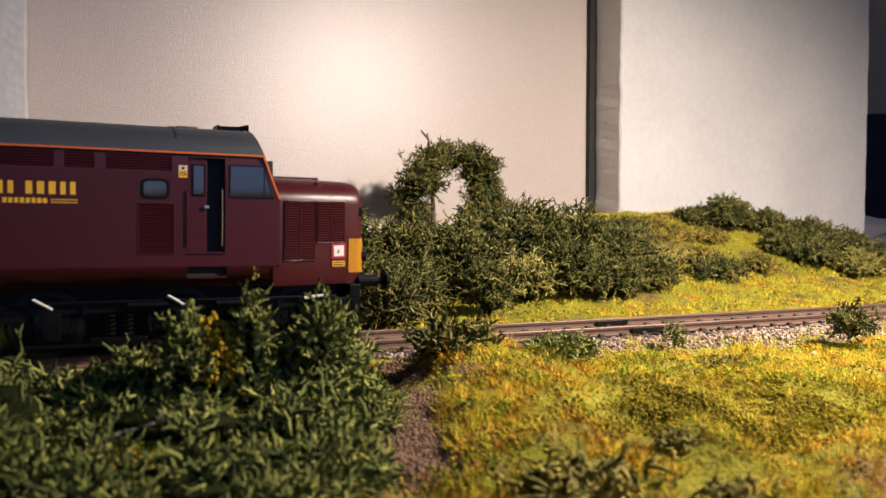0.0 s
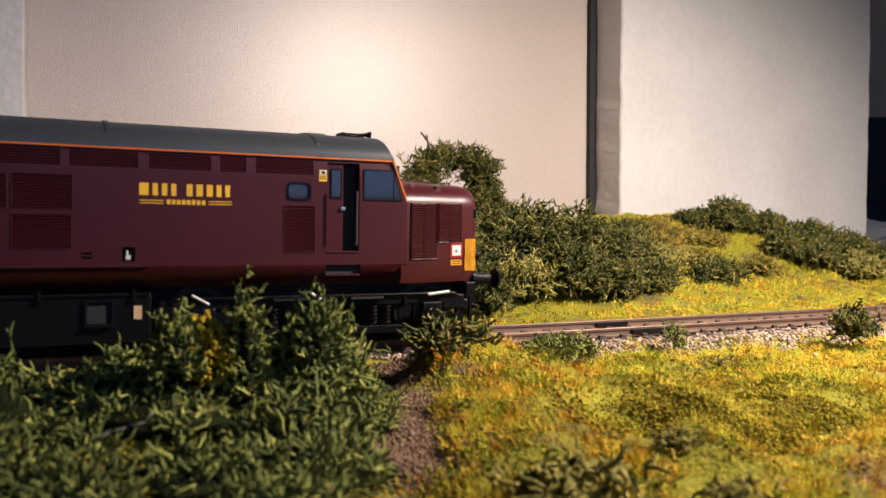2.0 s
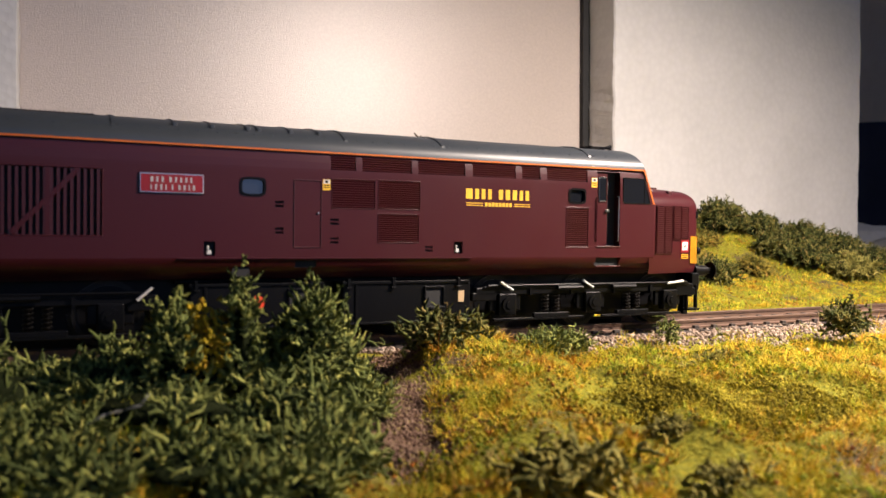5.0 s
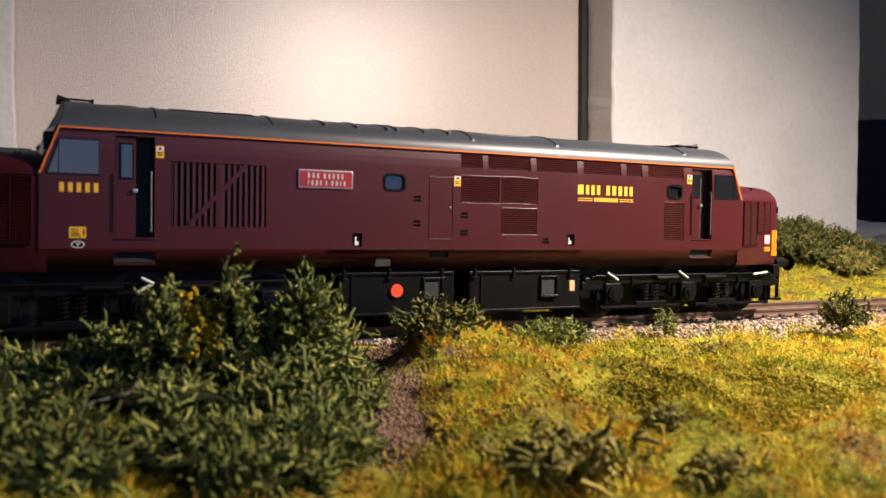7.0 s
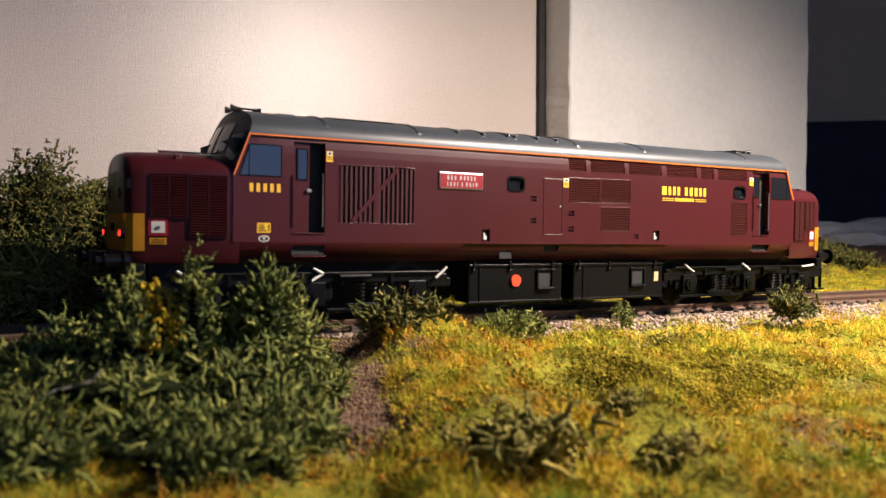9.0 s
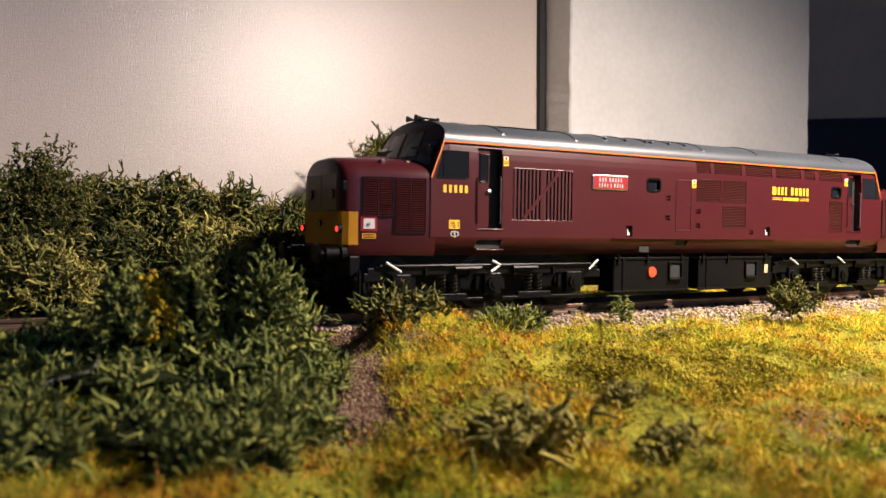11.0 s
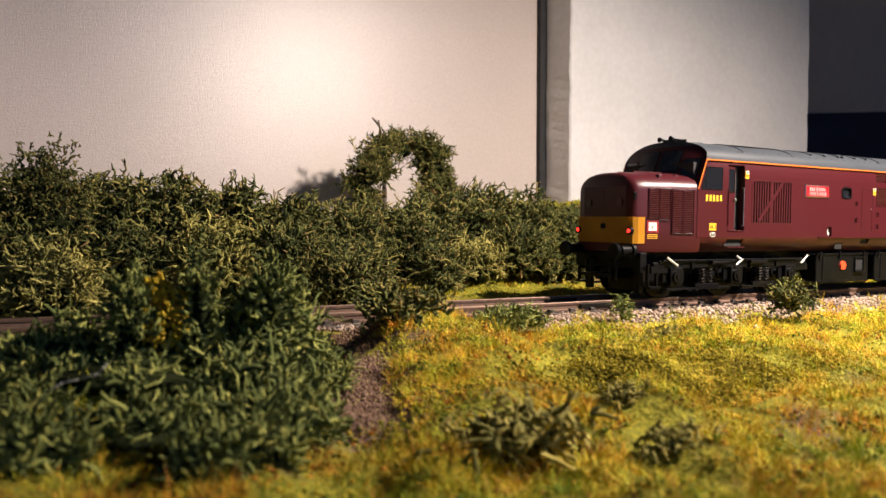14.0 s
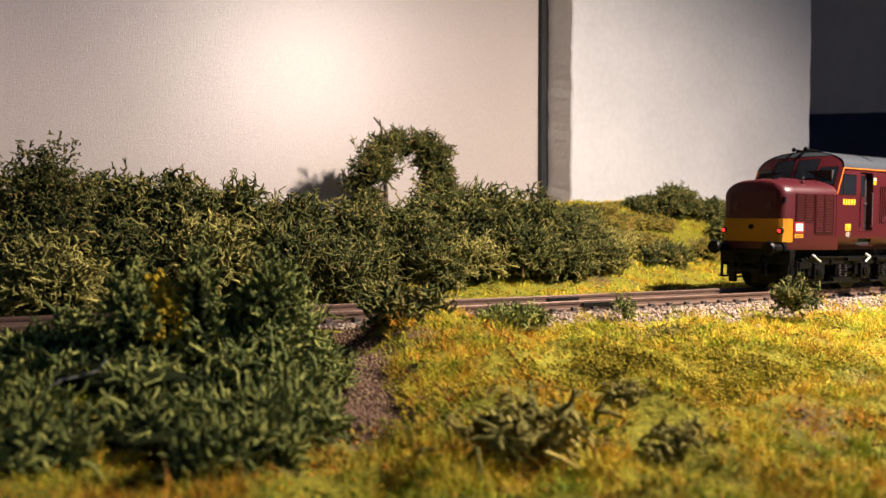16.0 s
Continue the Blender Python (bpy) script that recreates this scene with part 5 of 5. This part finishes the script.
def plants():
    for k, (x, y, r, top, n, ln, th) in enumerate(FRONT):
        g = float(land(x * MM, y * MM))
        high = max(float(rail_z(x * MM)) + top * MM - g, 0.005)
        root = empty("lichen_bush", pose(x * MM, y * MM, g), "dark green lichen bush in front of the track", "bush", "front bushes")
        v, q = sprigs(np.random.default_rng(20 + k), int(n / 11), (r[0] * MM * 1.25, r[1] * MM * 1.25), high, th * MM * 0.92, 0.0044)
        fast("foliage", v, q, LICHEN_NEAR, root)
        # dark lump added among the stems as the bush's shaded hollows
        part("shade_core", lump_mesh((0, 0, high * 0.25), (r[0] * MM * 0.85, r[1] * MM * 0.85, high * 0.36), k * 3.1, 3, 0.5), SHADE_CORE, root, scale=1, smooth=True)
    for k, (x, y, r, top, n, ln, th) in enumerate(TUFTS):
        bush(x, y, r, top, n, ln, th, (LICHEN, LICHEN_NEAR, LICHEN_NEAR, LICHEN, LICHEN_LOW)[k] if k < 5 else LICHEN_LOW, "loose tuft of curled olive lichen on the grass", 60 + k, "lichen_tuft", "tuft", "tufts", up=0.15 if k < 4 else -0.45, inner=0.3, drop=0.3, curl=0.6)
    for k, (x, y, r, top, n, ln, th, pale) in enumerate(HEDGE):
        if ln > 3:
            n, ln, th = int(n * 0.72), ln * 1.45, th * 1.3
        bush(x, y, r, top, n, ln, th, (LICHEN, LICHEN_PALE, LICHEN_MOSS)[pale], ("", "pale olive lichen bush behind the track", "mossy yellow-brown low shrub on the bank")[pale] or "dense green lichen hedge bush behind the track", 100 + k, group="hedge bushes", curl=0.85)
    # a yellow-flowering sprig in the front bush
    bush(24.5, -59, (4.3, 3.2, 5), 12.5, 480, 1.3, 0.36, FLOWER, "yellow-flowering sprig in the green bush", 300, "flower_sprig", "plant", up=0.2, curl=0.8)
    bush(43, -59, (5, 3.5, 5), 16.5, 260, 3.6, 0.36, LICHEN_NEAR, "upright green sprig in the front bush", 302, "lichen_sprig", "plant", up=0.7)
    bush(19.5, -60, (3.5, 3, 5), 14.0, 150, 3.2, 0.36, LICHEN_NEAR, "upright green sprig in the front bush", 303, "lichen_sprig", "plant", up=0.6)
    bush(30.5, -60, (2.6, 2.4, 5), 18.0, 130, 3.0, 0.32, LICHEN_NEAR, "upright green sprig in the front bush", 301, "lichen_sprig", "plant", up=0.6)


def arch_tree():
    """A small bare-stemmed tree whose crown bends over like an arch."""
    bx, by = 0.197, 0.200
    g = float(land(bx, by))
    root = empty("tree", pose(bx, by, g), "small arched tree of dark green lichen on bare twigs", "tree")
    rng = np.random.default_rng(77)
    bm = bmesh.new()
    for side, lean in ((-0.008, -0.006), (0.009, 0.002)):
        pts = [Vector((side + lean * k / 5 + 0.001 * math.sin(k * 2), 0.002 * math.cos(k), 0.010 * k)) for k in range(6)]
        for i, (a, b) in enumerate(zip(pts, pts[1:])):
            rod(bm, a, b, 0.0019 - 0.0002 * i, 0.0017 - 0.0002 * i, seg=7)
    part("trunk", bm, BARK, root, scale=1, smooth=True)
    clumps = ((-0.022, 0.026, 0.007), (-0.024, 0.036, 0.008), (-0.021, 0.046, 0.009), (-0.012, 0.054, 0.009), (0.000, 0.057, 0.008), (0.011, 0.056, 0.009), (0.020, 0.050, 0.009), (0.024, 0.040, 0.008),
              (0.026, 0.029, 0.008), (0.017, 0.036, 0.008), (0.017, 0.024, 0.007), (0.014, 0.048, 0.006), (-0.015, 0.042, 0.006))
    for k, (dx, dz, r) in enumerate(clumps):
        v, q = lichen(rng, 170, (dx, 0.004 * math.sin(k * 2.0), dz), (r, r * 1.0, r), 0.0074, 0.00040, 0.1, 0.08, 0.75, 4)
        fast("crown", v, q, LICHEN, root)
        # the clump's inner shade, painted as a near-black lump
        part("crown_shade_core", lump_mesh((dx, 0, dz), (r * 0.55, r * 0.5, r * 0.55), k * 2.2, 2, 0.6), SHADE_CORE, root, scale=1, smooth=True)
    # bare twigs that stick out of the crown
    ends = [((-0.012, 0, 0.058), (-0.014, 0.001, 0.071)), ((-0.014, 0, 0.068), (-0.018, 0, 0.072)), ((0.006, 0, 0.058), (0.004, 0, 0.069)), ((0.026, 0, 0.036), (0.039, -0.001, 0.033)), ((0.034, 0, 0.034), (0.037, 0, 0.029)),
            ((-0.008, 0, 0.012), (-0.022, 0, 0.022)), ((0.010, 0, 0.020), (0.024, 0, 0.028)), ((-0.010, 0, 0.018), (-0.002, 0, 0.006))]
    for p, q in ends:
        part("twig", rod(bmesh.new(), p, q, 0.0008, 0.0004, seg=6), BARK, root, scale=1, smooth=True)


plants()
arch_tree()


def wire():
    """A thin bent wire sticking out of the front bush."""
    pts = [Vector(p) for p in ((0.0055, -0.087, 0.0212), (0.0075, -0.0868, 0.0222), (0.0095, -0.086, 0.0223), (0.0118, -0.086, 0.0228), (0.0130, -0.085, 0.0240))]
    bm = bmesh.new()
    for a, b in zip(pts, pts[1:]):
        rod(bm, a, b, 0.00013, seg=6)
    tagged(part("bent_wire", bm, WIRE, scale=1, smooth=True), "thin bent grey wire caught in the green bush", "wire")


wire()


def motions():
    """The locomotive runs down the track, its wheels roll."""
    rows = []
    for t, s in RUN:
        a, b = float(bend(s - 0.0743)), float(bend(s + 0.0743))
        rows.append((t, pose(s, (a + b) / 2, RAIL_Z - SLOPE * s, 0, math.degrees(math.atan(SLOPE)), math.degrees(math.atan2(b - a, 0.1486)))))
    walk(LOCO, rows)
    times = [k * 0.1 for k in range(161)]
    ts, ss = [r[0] for r in RUN], [r[1] for r in RUN]
    for ws, x in WHEELS:
        walk(ws, [(t, pose(x, 0, 0.0072, 0, math.degrees((float(np.interp(t, ts, ss)) - ss[0]) / 0.0072), 0)) for t in times])


motions()
